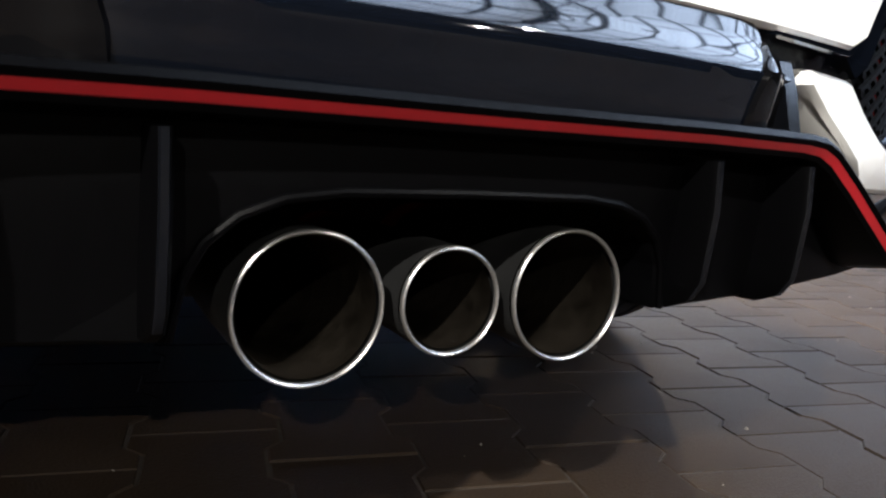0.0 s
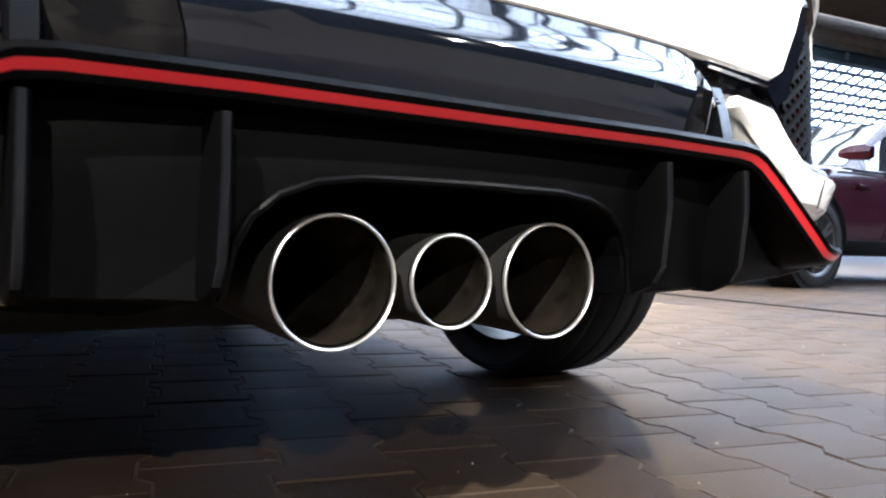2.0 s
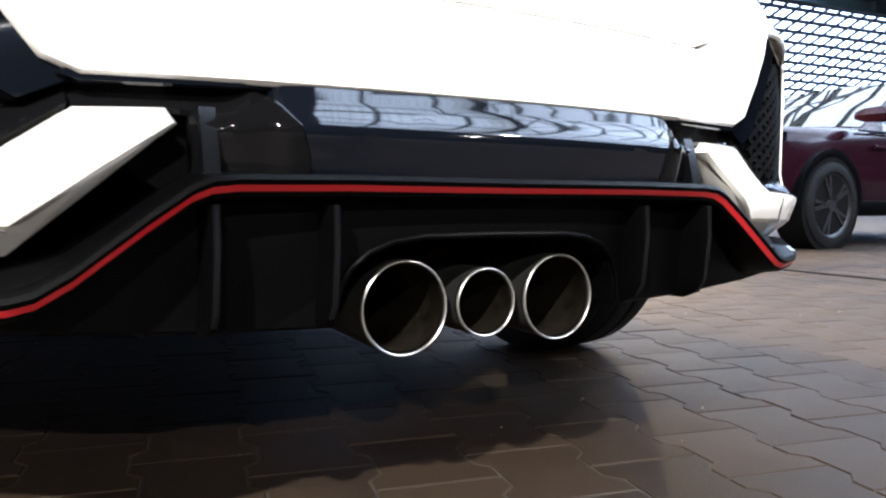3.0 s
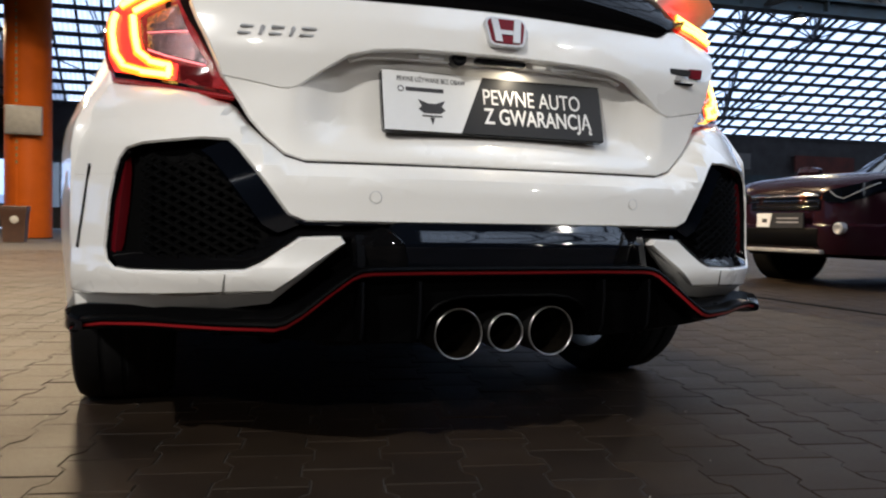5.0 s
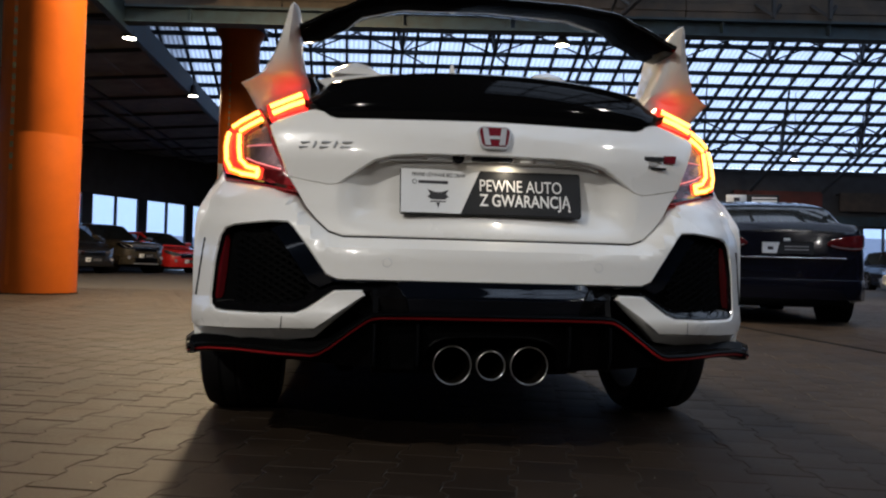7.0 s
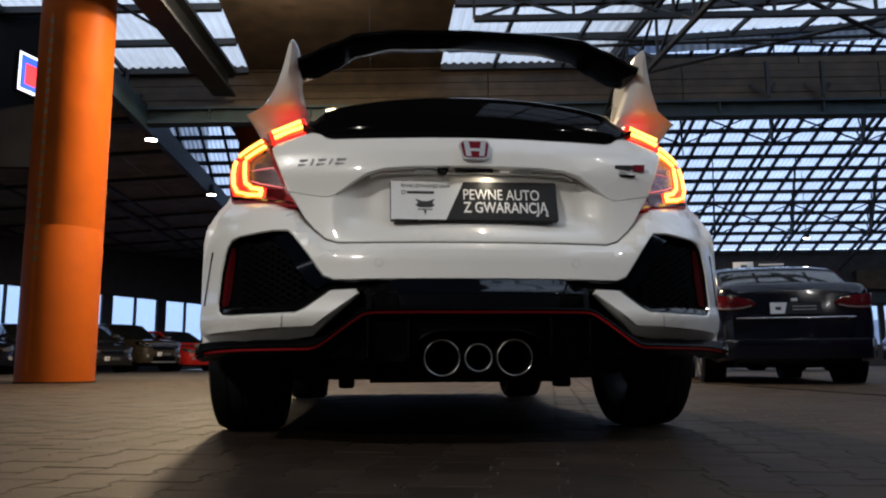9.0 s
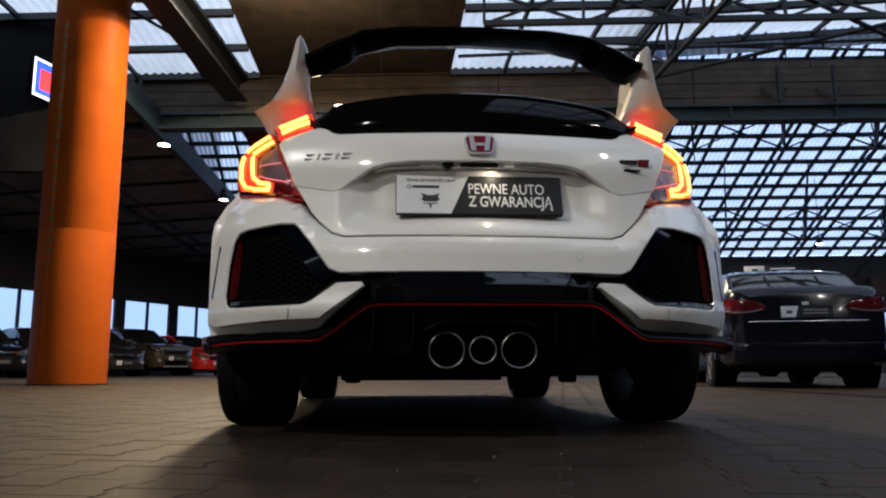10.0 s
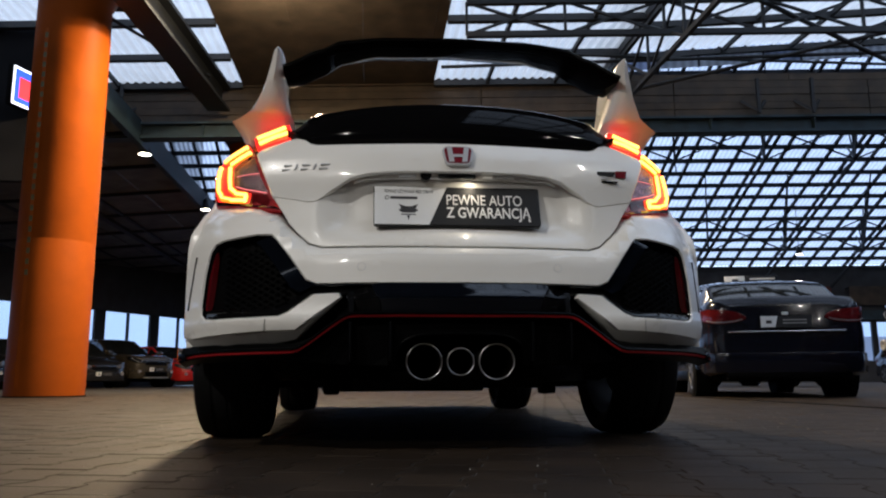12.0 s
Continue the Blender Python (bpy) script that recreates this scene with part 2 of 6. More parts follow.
def box(bm, x0, x1, y0, y1, z0, z1, bevel=0.0):
    r = bmesh.ops.create_cube(bm, size=1.0)
    vs = r["verts"]
    for v in vs:
        v.co = Vector(((x0 + x1) / 2 + v.co.x * (x1 - x0), (y0 + y1) / 2 + v.co.y * (y1 - y0), (z0 + z1) / 2 + v.co.z * (z1 - z0)))
    if bevel:
        es = list({e for v in vs for e in v.link_edges})
        bmesh.ops.bevel(bm, geom=es, offset=bevel, segments=2, affect="EDGES", profile=0.5)
    return bm


def boxpart(name, dims, material, parent=None, bevel=0.004, label=""):
    return part(name, box(bmesh.new(), *dims, bevel), material, parent, label)


def cone(bm, p0, p1, r0, r1, seg=24, caps=True):
    p0, p1 = Vector(p0), Vector(p1)
    d = p1 - p0
    m = Matrix.Translation((p0 + p1) / 2) @ d.to_track_quat("Z", "Y").to_matrix().to_4x4()
    bmesh.ops.create_cone(bm, cap_ends=caps, cap_tris=False, segments=seg, radius1=r0, radius2=r1, depth=d.length, matrix=m)
    return bm


def bar(bm, p0, p1, w, h=None):
    """A straight square bar between two points."""
    h = h or w
    p0, p1 = Vector(p0), Vector(p1)
    d = p1 - p0
    q = d.to_track_quat("Z", "Y").to_matrix().to_4x4()
    m = Matrix.Translation((p0 + p1) / 2) @ q @ Matrix.Diagonal((w, h, d.length, 1))
    bmesh.ops.create_cube(bm, size=1.0, matrix=m)
    return bm


def tube(bm, pts, r, seg=10, closed=False):
    pts = [Vector(p) for p in pts]
    rings = []
    for i, p in enumerate(pts):
        a = pts[i - 1] if i or closed else p
        b = pts[(i + 1) % len(pts)] if i < len(pts) - 1 or closed else p
        q = (b - a).to_track_quat("Z", "Y")
        rr = r[i] if isinstance(r, (list, tuple)) else r
        rings.append([bm.verts.new(p + q @ Vector((rr * math.cos(2 * math.pi * k / seg), rr * math.sin(2 * math.pi * k / seg), 0))) for k in range(seg)])
    n = len(rings)
    for i in range(n if closed else n - 1):
        a, b = rings[i], rings[(i + 1) % n]
        for k in range(seg):
            bm.faces.new((a[k], a[(k + 1) % seg], b[(k + 1) % seg], b[k]))
    if not closed:
        bm.faces.new(rings[0][::-1])
        bm.faces.new(rings[-1])
    bmesh.ops.recalc_face_normals(bm, faces=bm.faces[:])
    return bm


def loft(bm, rings, close_ring=True, caps=True):
    vs = [[bm.verts.new(p) for p in r] for r in rings]
    for a, b in zip(vs, vs[1:]):
        for k in range(len(a) if close_ring else len(a) - 1):
            j = (k + 1) % len(a)
            bm.faces.new((a[k], a[j], b[j], b[k]))
    if caps and close_ring:
        bm.faces.new(vs[0][::-1])
        bm.faces.new(vs[-1])
    bmesh.ops.recalc_face_normals(bm, faces=bm.faces[:])
    return bm


def lathe(bm, prof, axis="x", seg=40, centre=(0, 0, 0)):
    """Turns a profile of (along, radius) round an axis through centre."""
    c = Vector(centre)
    rings = []
    for a, r in prof:
        ring = []
        for k in range(seg):
            u, v = r * math.cos(2 * math.pi * k / seg), r * math.sin(2 * math.pi * k / seg)
            ring.append(bm.verts.new(c + Vector((a, u, v) if axis == "x" else (u, a, v) if axis == "y" else (u, v, a))))
        rings.append(ring)
    for a, b in zip(rings, rings[1:]):
        for k in range(seg):
            bm.faces.new((a[k], a[(k + 1) % seg], b[(k + 1) % seg], b[k]))
    bmesh.ops.recalc_face_normals(bm, faces=bm.faces[:])
    return bm


def sheet(loops, place, thick=0.02, step=(0.05, 0.04), roll=0.005, bm=None):
    """A panel: outline loops in a plane (u, w), cut into a fine grid, laid on the surface place(u, w, depth) and given a rolled rim.
    The first loop is the outer one, the rest are holes."""
    bm = bm or bmesh.new()
    for lp in loops:
        vs = [bm.verts.new((u, 0, w)) for u, w in lp]
        for a, b in zip(vs, vs[1:] + vs[:1]):
            bm.edges.new((a, b))
    bmesh.ops.triangle_fill(bm, use_beauty=True, use_dissolve=False, edges=bm.edges[:], normal=(0, -1, 0))
    for ax, st in ((0, step[0]), (2, step[1])):
        lo, hi = min(v.co[ax] for v in bm.verts), max(v.co[ax] for v in bm.verts)
        c = (math.floor(lo / st) + 1) * st
        while c < hi - 1e-4:
            co, no = [0, 0, 0], [0, 0, 0]
            co[ax], no[ax] = c + 1.3e-5, 1
            bmesh.ops.bisect_plane(bm, geom=bm.verts[:] + bm.edges[:] + bm.faces[:], plane_co=co, plane_no=no, dist=1e-6)
            c += st
    bmesh.ops.remove_doubles(bm, verts=bm.verts[:], dist=1e-5)
    for f in bm.faces:
        if f.normal.y > 0:
            f.normal_flip()
    rim = [e for e in bm.edges if e.is_boundary]
    out = {}
    for e in rim:
        f = e.link_faces[0]
        c = f.calc_center_median()
        a, b = e.verts
        n2 = Vector((b.co.z - a.co.z, 0, a.co.x - b.co.x))
        if n2.length < 1e-9:
            continue
        n2.normalize()
        if n2.dot((a.co + b.co) / 2 - c) < 0:
            n2 = -n2
        for v in (a, b):
            out[v] = out.get(v, Vector()) + n2
    uw = {v: (v.co.x, v.co.z) for v in bm.verts}
    for depth, push in ((roll, roll * 0.7), (thick, roll * 0.7)):
        r = bmesh.ops.extrude_edge_only(bm, edges=rim)
        nv = [g for g in r["geom"] if isinstance(g, bmesh.types.BMVert)]
        nxt = {}
        for v in nv:
            for e in v.link_edges:
                o = e.other_vert(v)
                if o in out and o not in nxt and (o.co - v.co).length < 1e-9:
                    d = out[o].normalized() if out[o].length > 1e-9 else Vector()
                    base = uw[o] if depth == roll else uw[o]
                    k = push if depth == roll else 0
                    uw[v] = (base[0] + d.x * k, base[1] + d.z * k, depth)
                    nxt[v] = out[o]
                    break
        rim = [g for g in r["geom"] if isinstance(g, bmesh.types.BMEdge)]
        out = nxt
    for v, c in uw.items():
        v.co = place(c[0], c[1], c[2] if len(c) > 2 else 0.0)
    return bm


def mirrored(half):
    """A closed outline from the points of its right half, which runs from the centre line round to the centre line."""
    return half + [(-x, z) for x, z in reversed(half) if x > 1e-6]


def flip(loop):
    return [(-x, z) for x, z in reversed(loop)]


def ease(t):
    t = max(0.0, min(1.0, t))
    return t * t * (3 - 2 * t)


def curve(x, xs, ys):
    """Smooth interpolation through a few knots."""
    if x <= xs[0]:
        return ys[0]
    for a, b, p, q in zip(xs, xs[1:], ys, ys[1:]):
        if x <= b:
            return p + (q - p) * (0.5 * ease((x - a) / (b - a)) + 0.5 * (x - a) / (b - a))
    return ys[-1]


def words(text, size, material, parent, m, name="lettering", align="LEFT", depth=0.0006, label="", width=0.0, shear=0.0, bold=0.0):
    cu = bpy.data.curves.new(name, "FONT")
    cu.body, cu.size, cu.extrude, cu.align_x, cu.shear, cu.offset = text, size, depth, align, shear, bold
    tmp = new("draft", cu)
    me = bpy.data.meshes.new_from_object(tmp.evaluated_get(bpy.context.evaluated_depsgraph_get()))
    bpy.data.objects.remove(tmp)
    me.name = name
    me.materials.clear()
    me.materials.append(material)
    if width:
        xs = [v.co.x for v in me.vertices]
        s = width / max(1e-6, max(xs) - min(xs))
        for v in me.vertices:
            v.co.x *= s
    ob = new(name, me)
    ob.parent = parent
    ob.matrix_local = m
    if label:
        ob["label"] = label
    return ob


# ---- the hall: x across, y along the parked car, z up
X0, X1, Y0, Y1 = -30.0, 64.0, -26.0, 33.0
ROOF = 6.3          # underside of the nearer flat roof
GIRDER_Y = 13.0
EDGE_X = -5.25      # edge of the opaque side aisle
PURLIN = 1.45
SKEW = 0.115        # the hall stands a little askew to the parked car


def askew(bm):
    """Lays a piece of the roof along the hall's own cross direction."""
    for v in bm.verts:
        v.co.y -= SKEW * (v.co.x - 0.25)
    return bm


def structure(name, bm, material, label, category, smooth=35):
    return tagged(part(name, bm, material, None, "", smooth), label, category, "", "structure")


def corrugated(bm, x0, x1, ya, za, yb, zb, pitch=0.177, amp=0.022):
    """Corrugated sheet; the waves run from (ya, za) to (yb, zb)."""
    n = max(2, int((x1 - x0) / (pitch / 6)))
    lo, hi = [], []
    for i in range(n + 1):
        x = x0 + (x1 - x0) * i / n
        d = amp * math.sin(2 * math.pi * x / pitch)
        lo.append(bm.verts.new((x, ya, za + d)))
        hi.append(bm.verts.new((x, yb, zb + d)))
    for i in range(n):
        bm.faces.new((lo[i], lo[i + 1], hi[i + 1], hi[i]))


STEP_X = 4.4        # beyond this line the translucent roof lies higher and climbs


def climb(bm):
    """Lifts what belongs to the higher field of the roof."""
    for v in bm.verts:
        if v.co.x > STEP_X - 1e-4:
            v.co.z += 0.50 + 0.05 * (v.co.x - STEP_X)
    return bm


# the flat roof over the camera: opaque boards with two fields of translucent sheets
FIELDS = [(-8.4, -3.0), (1.0, STEP_X), (STEP_X, 17.0)]
ROOF_END = 12.86
FIELD_Y0 = -5.0
WEST_Y0 = 3.0
bm = bmesh.new()
for xa, xb in ((X0, -8.4), (-3.0, 1.0), (17.0, X1)):
    x = xa
    while x < xb - 0.05:
        e = min(x + 1.27, xb)
        box(bm, x + 0.002, e - 0.002, FIELD_Y0, ROOF_END, ROOF + 0.05, ROOF + 0.10)
        x = e
box(bm, X0, STEP_X - 0.01, ROOF_END, GIRDER_Y + 0.15, ROOF + 0.02, ROOF + 0.16)
box(bm, X0, X1, Y0, FIELD_Y0 - 0.01, ROOF + 0.02, ROOF + 0.16)
# unseen boards added over the near left field to cut its overhead light
box(bm, -8.4, -3.0, FIELD_Y0, WEST_Y0 - 0.01, ROOF + 0.05, ROOF + 0.16)
tagged(part("ceiling", askew(bm), BOARD), "brown boarded underside of the flat hall roof", "ceiling", "", "structure")

for xa, xb in FIELDS:
    bm = bmesh.new()
    corrugated(bm, xa, xb, FIELD_Y0 if xa > 0 else WEST_Y0, ROOF + 0.14, ROOF_END, ROOF + 0.14)
    if xa == STEP_X:
        climb(bm)
    structure("skylight", askew(bm), SHEETN, "translucent corrugated roof sheets lit by the overcast sky", "skylight", 60)

# purlins under the translucent fields, and rafters between them
frame_roof = tagged(new("roof_frame"), "dark painted steel purlins and rafters under the sheets", "roof frame", "", "structure")
y = ROOF_END
while y > FIELD_Y0:
    for xa, xb in FIELDS:
        bm = box(bmesh.new(), xa, xb, y - 0.06, y + 0.06, ROOF - 0.02, ROOF + 0.10)
        part("purlin", askew(climb(bm) if xa == STEP_X else bm), STEELD, frame_roof, "", 0)
    y -= PURLIN
for x in (-11.0, -9.6, -8.2, -6.8, -5.6, -4.2, 2.1, 3.5, 4.9, 7.0, 8.4, 9.8, 11.9, 13.3, 14.7):
    part("rafter", askew(climb(box(bmesh.new(), x - 0.03, x + 0.03, FIELD_Y0, ROOF_END, ROOF + 0.0, ROOF + 0.09))), STEELD, frame_roof, "", 0)
part("step_board", askew(box(bmesh.new(), STEP_X - 0.04, STEP_X - 0.005, FIELD_Y0, ROOF_END, ROOF - 0.02, ROOF + 0.80)), STEELD, frame_roof, "dark board between the lower and the higher field", 0)


def truss(name, p, q, drop, panels, w=0.07, web=0.04, both=True):
    """Lattice girder from p to q: top and bottom chord, verticals and crossing diagonals."""
    bm = bmesh.new()
    p, q = Vector(p), Vector(q)
    dn = Vector((0, 0, -drop))
    bar(bm, p, q, w, w)
    bar(bm, p + dn, q + dn, w, w)
    for i in range(panels):
        a, b = p.lerp(q, i / panels), p.lerp(q, (i + 1) / panels)
        bar(bm, a, a + dn, web)
        bar(bm, a, b + dn, web)
        if both:
            bar(bm, b, a + dn, web)
    bar(bm, q, q + dn, web)
    return structure(name, askew(bm), STEELD, "dark blue-green painted steel lattice girder under the roof", "roof truss", 0)


# main beam along the aisle and lattice girders under the bright field
bm = bmesh.new()
for half, za, zb in ((0.22, -0.62, -0.56), (0.06, -0.56, -0.12), (0.22, -0.12, -0.05)):
    box(bm, -3.41 - half, -3.41 + half, Y0, GIRDER_Y, ROOF + za, ROOF + zb)
for v in bm.verts:
    v.co.x += 0.085 * (v.co.y - 13.19)
structure("main_beam", bm, STEELD, "dark steel main beam along the hall", "beam", 0)
truss("lattice_girder", (4.4, Y0, ROOF - 0.1), (4.4, GIRDER_Y, ROOF - 0.1), 0.9, 26)
truss("lattice_girder", (11.5, Y0, ROOF - 0.1), (11.5, GIRDER_Y, ROOF - 0.1), 0.9, 26)
truss("lattice_girder", (1.2, 9.0, ROOF - 0.15), (26, 9.0, ROOF - 0.15), 0.55, 16, 0.09)
truss("lattice_girder", (1.2, 1.0, ROOF - 0.15), (26, 1.0, ROOF - 0.15), 0.55, 16, 0.09)
truss("lattice_girder", (1.2, -7.0, ROOF - 0.15), (26, -7.0, ROOF - 0.15), 0.55, 16, 0.09)
truss("lattice_girder", (-11.5, 4.5, ROOF - 0.15), (-3.4, 4.5, ROOF - 0.15), 0.5, 6, 0.09)

# conduits and wind braces under the bright field
bm = bmesh.new()
for a, b, r in (((1.0, 11.2, 6.0), (14, 10.4, 5.95), 0.035), ((1.0, 10.6, 6.05), (14, 11.8, 6.0), 0.03), ((4.4, 12.6, 5.9), (11.5, 8.0, 6.1), 0.04), ((4.4, 8.0, 6.1), (11.5, 12.6, 5.9), 0.04), ((-5.6, 7.0, 6.1), (-3.4, 11.5, 6.0), 0.03)):
    cone(bm, a, b, r, r, 8)
structure("roof_brace", askew(bm), STEELD, "thin steel wind braces and conduits under the roof", "brace")

# cross girder with its boarded fascia
bm = bmesh.new()
box(bm, X0, X1, GIRDER_Y - 0.03, GIRDER_Y + 0.03, 5.27, 5.52)
girder = structure("cross_girder", askew(bm), STEEL, "blue-green steel cross girder spanning the hall", "girder", 0)
for za in (5.22, 5.52):
    part("flange", askew(box(bmesh.new(), X0, X1, GIRDER_Y - 0.16, GIRDER_Y + 0.16, za, za + 0.05)), STEEL, girder, "", 0)
x = X0 + 1
while x < X1:
    part("stiffener", askew(box(bmesh.new(), x - 0.01, x + 0.01, GIRDER_Y - 0.15, GIRDER_Y - 0.03, 5.27, 5.52)), STEEL, girder, "", 0)
    x += 2.1
fascia = tagged(new("fascia"), "brown horizontal boards above the cross girder", "fascia", "", "structure")
for i, z in enumerate((5.58, 5.735, 5.89, 6.045, 6.2)):
    x = X0
    while x < X1:
        part("board", askew(box(bmesh.new(), x, x + 3.98, GIRDER_Y - 0.06 - 0.012 * (i % 2), GIRDER_Y + 0.02, z + 0.004, z + 0.150)), BOARD, fascia, "", 0)
        x += 4.0
for i in range(1):
    x = STEP_X
    while x < X1:
        part("board", askew(box(bmesh.new(), x, x + 3.98, GIRDER_Y - 0.06 - 0.012 * (i % 2), GIRDER_Y + 0.02, 6.359 + 0.155 * i, 6.505 + 0.155 * i)), BOARD, fascia, "", 0)
        x += 4.0
# upright strip of daylight panels between the fascia and the higher roof
x, k = STEP_X + 0.06, 0
while x < 17.0:
    e = x + (1.22, 0.86, 1.34, 0.78)[k % 4]
    bm = climb(box(bmesh.new(), x, e - 0.04, ROOF_END + 0.02, ROOF_END + 0.04, ROOF - 0.25, ROOF + 0.03))
    structure("skylight", askew(bm), SHEETN if k % 3 else SHEET, "upright daylight panel above the boarded fascia", "skylight", 0)
    part("mullion", askew(climb(box(bmesh.new(), e - 0.04, e, ROOF_END, ROOF_END + 0.05, ROOF - 0.26, ROOF + 0.04))), STEELD, frame_roof, "", 0)
    x, k = e, k + 1
# hangers and brackets by the girder
bm = bmesh.new()
for x in (-6.4, -5.5, 7.6, 8.7, 14.2):
    bar(bm, (x, GIRDER_Y - 0.3, 6.3), (x, GIRDER_Y - 0.3, 5.55), 0.06)
    bar(bm, (x, GIRDER_Y - 0.3, 5.6), (x + 0.25, GIRDER_Y - 0.08, 5.9), 0.05)
    bar(bm, (x, GIRDER_Y - 0.3, 5.6), (x - 0.25, GIRDER_Y - 0.08, 5.9), 0.05)
structure("hanger", askew(bm), STEELD, "steel hangers bolted to the cross girder", "bracket", 0)

# the far roof: a glazed slope that falls away from the girder
SLOPE_Y0, SLOPE_Z0, SLOPE_Y1, SLOPE_Z1 = 13.4, 15.0, 33.0, 5.2
slope = (SLOPE_Z1 - SLOPE_Z0) / (SLOPE_Y1 - SLOPE_Y0)
bm = bmesh.new()
corrugated(bm, EDGE_X - 3, X1, SLOPE_Y0, SLOPE_Z0 + 0.13, SLOPE_Y1, SLOPE_Z1 + 0.13)
structure("skylight", askew(bm), SHEET, "translucent corrugated sheets of the sloping far roof", "skylight", 60)
bm = bmesh.new()
y = SLOPE_Y1
while y > SLOPE_Y0:
    z = SLOPE_Z1 + (y - SLOPE_Y1) * slope
    box(bm, EDGE_X - 3, X1, y - 0.07, y + 0.07, z - 0.06, z + 0.09)
    y -= 0.655
x = EDGE_X - 2.6
while x < X1:
    bar(bm, (x, SLOPE_Y0, SLOPE_Z0 + 0.02), (x, SLOPE_Y1, SLOPE_Z1 + 0.02), 0.10, 0.10)
    x += 0.86
structure("glazing_bar", askew(bm), STEELD, "dark steel glazing bars carrying the sloping roof sheets", "glazing bar", 0)
for x in (-2.2, 1.0, 4.2, 7.4, 10.6, 13.8, 17.0, 20.2, 23.4):
    # fan-shaped lattice frames under the slope
    bm = bmesh.new()
    for yb in (19.5, 24.5, 29.5):
        zb = SLOPE_Z1 + (yb - SLOPE_Y1) * slope - 1.5
        bar(bm, (x, yb - 2.5, SLOPE_Z1 + (yb - 2.5 - SLOPE_Y1) * slope - 1.5), (x, yb + 2.5, SLOPE_Z1 + (yb + 2.5 - SLOPE_Y1) * slope - 1.5), 0.09)
        for k in range(-4, 5):
            if k:
                yt = yb + k * 0.6
                bar(bm, (x, yb, zb), (x + 0.25 * k, yt, SLOPE_Z1 + (yt - SLOPE_Y1) * slope - 0.08), 0.045)
        bar(bm, (x, yb, zb), (x, yb, zb + 1.45), 0.06)
        bar(bm, (x - 3.2, yb, zb + 1.3), (x, yb, zb), 0.05)
        bar(bm, (x + 3.2, yb, zb + 1.3), (x, yb, zb), 0.05)
    structure("lattice_frame", askew(bm), STEELD, "dark fan-shaped lattice frame under the glazed slope", "roof truss", 0)
# upper wall that closes the step between the two roofs
bm = bmesh.new()
for xa, xb, za, zb in ((X0, X1, 5.6, 6.5), (X0, STEP_X, 6.5, 8.0), (X0, X1, 8.0, 15.2)):
    box(bm, xa, xb, GIRDER_Y + 0.17, GIRDER_Y + 0.4, za, zb)
structure("wall_step", askew(bm), WALLM, "dark wall above the girder between two roofs", "wall", 0)

# the aisle ends in a glazed wall that runs obliquely away from the camera
GLASS_AT, GLASS_DIR, GLASS_END = Vector((-10.85, 29.43, 0)), Vector((0.463, 0.886, 0)), 39.0


def glass_line(y):
    """Where the glazed wall stands at a given y."""
    return GLASS_AT.x + (y - GLASS_AT.y) * GLASS_DIR.x / GLASS_DIR.y


# side aisle: boarded ceiling that rises towards its edge beam
bm = bmesh.new()
AISLE_Z, AISLE_FALL = 5.35, 0.085
rows = 20
for i in range(rows):
    xa = EDGE_X - i * 1.22
    for j in range(12):
        ya = 11.0 + j * 2.45
        if xa - 0.6 < glass_line(ya + 1.2) - 0.8:
            continue
        vs = []
        for xx, yy in ((xa - 0.02, ya + 0.02), (xa - 1.20, ya + 0.02), (xa - 1.20, ya + 2.43), (xa - 0.02, ya + 2.43)):
            vs.append((xx, yy, AISLE_Z - (EDGE_X - xx) * AISLE_FALL))
        top = [bm.verts.new((a, b, c + 0.06)) for a, b, c in vs]
        bot = [bm.verts.new((a, b, c)) for a, b, c in vs]
        bm.faces.new(bot)
        for k in range(4):
            bm.faces.new((bot[k], bot[(k + 1) % 4], top[(k + 1) % 4], top[k]))
        bm.faces.new(top[::-1])
bmesh.ops.recalc_face_normals(bm, faces=bm.faces[:])
tagged(part("ceiling_aisle", bm, CEIL, None, "", 0), "dark grey board ceiling of the side aisle", "ceiling", "", "structure")
bm = bmesh.new()
for j in range(12):
    ya = 11.0 + j * 2.45
    span = EDGE_X - glass_line(ya)
    bar(bm, (EDGE_X, ya, AISLE_Z - 0.02), (EDGE_X - span, ya, AISLE_Z - span * AISLE_FALL - 0.02), 0.09, 0.12)
for i in range(0, 12, 2):
    xa = EDGE_X - i * 1.22
    ye = min(GLASS_END, GLASS_AT.y + (xa - GLASS_AT.x) * GLASS_DIR.y / GLASS_DIR.x)
    bar(bm, (xa, 11.0, AISLE_Z - i * 1.22 * AISLE_FALL - 0.01), (xa, ye, AISLE_Z - i * 1.22 * AISLE_FALL - 0.01), 0.10, 0.09)
structure("aisle_beam", bm, STEELD, "dark beams under the side aisle ceiling", "beam", 0)
bm = bmesh.new()
box(bm, EDGE_X, EDGE_X + 0.14, 11.0, GLASS_END, 5.12, 5.62)
structure("edge_beam", bm, STEEL, "dark blue-green edge beam of the side aisle", "beam", 0)
bm = bmesh.new()
box(bm, X0, EDGE_X, 10.9, 11.05, 3.6, 6.4)
structure("wall_bulkhead", bm, MESHWALL, "black bulkhead above the side aisle", "wall", 0)

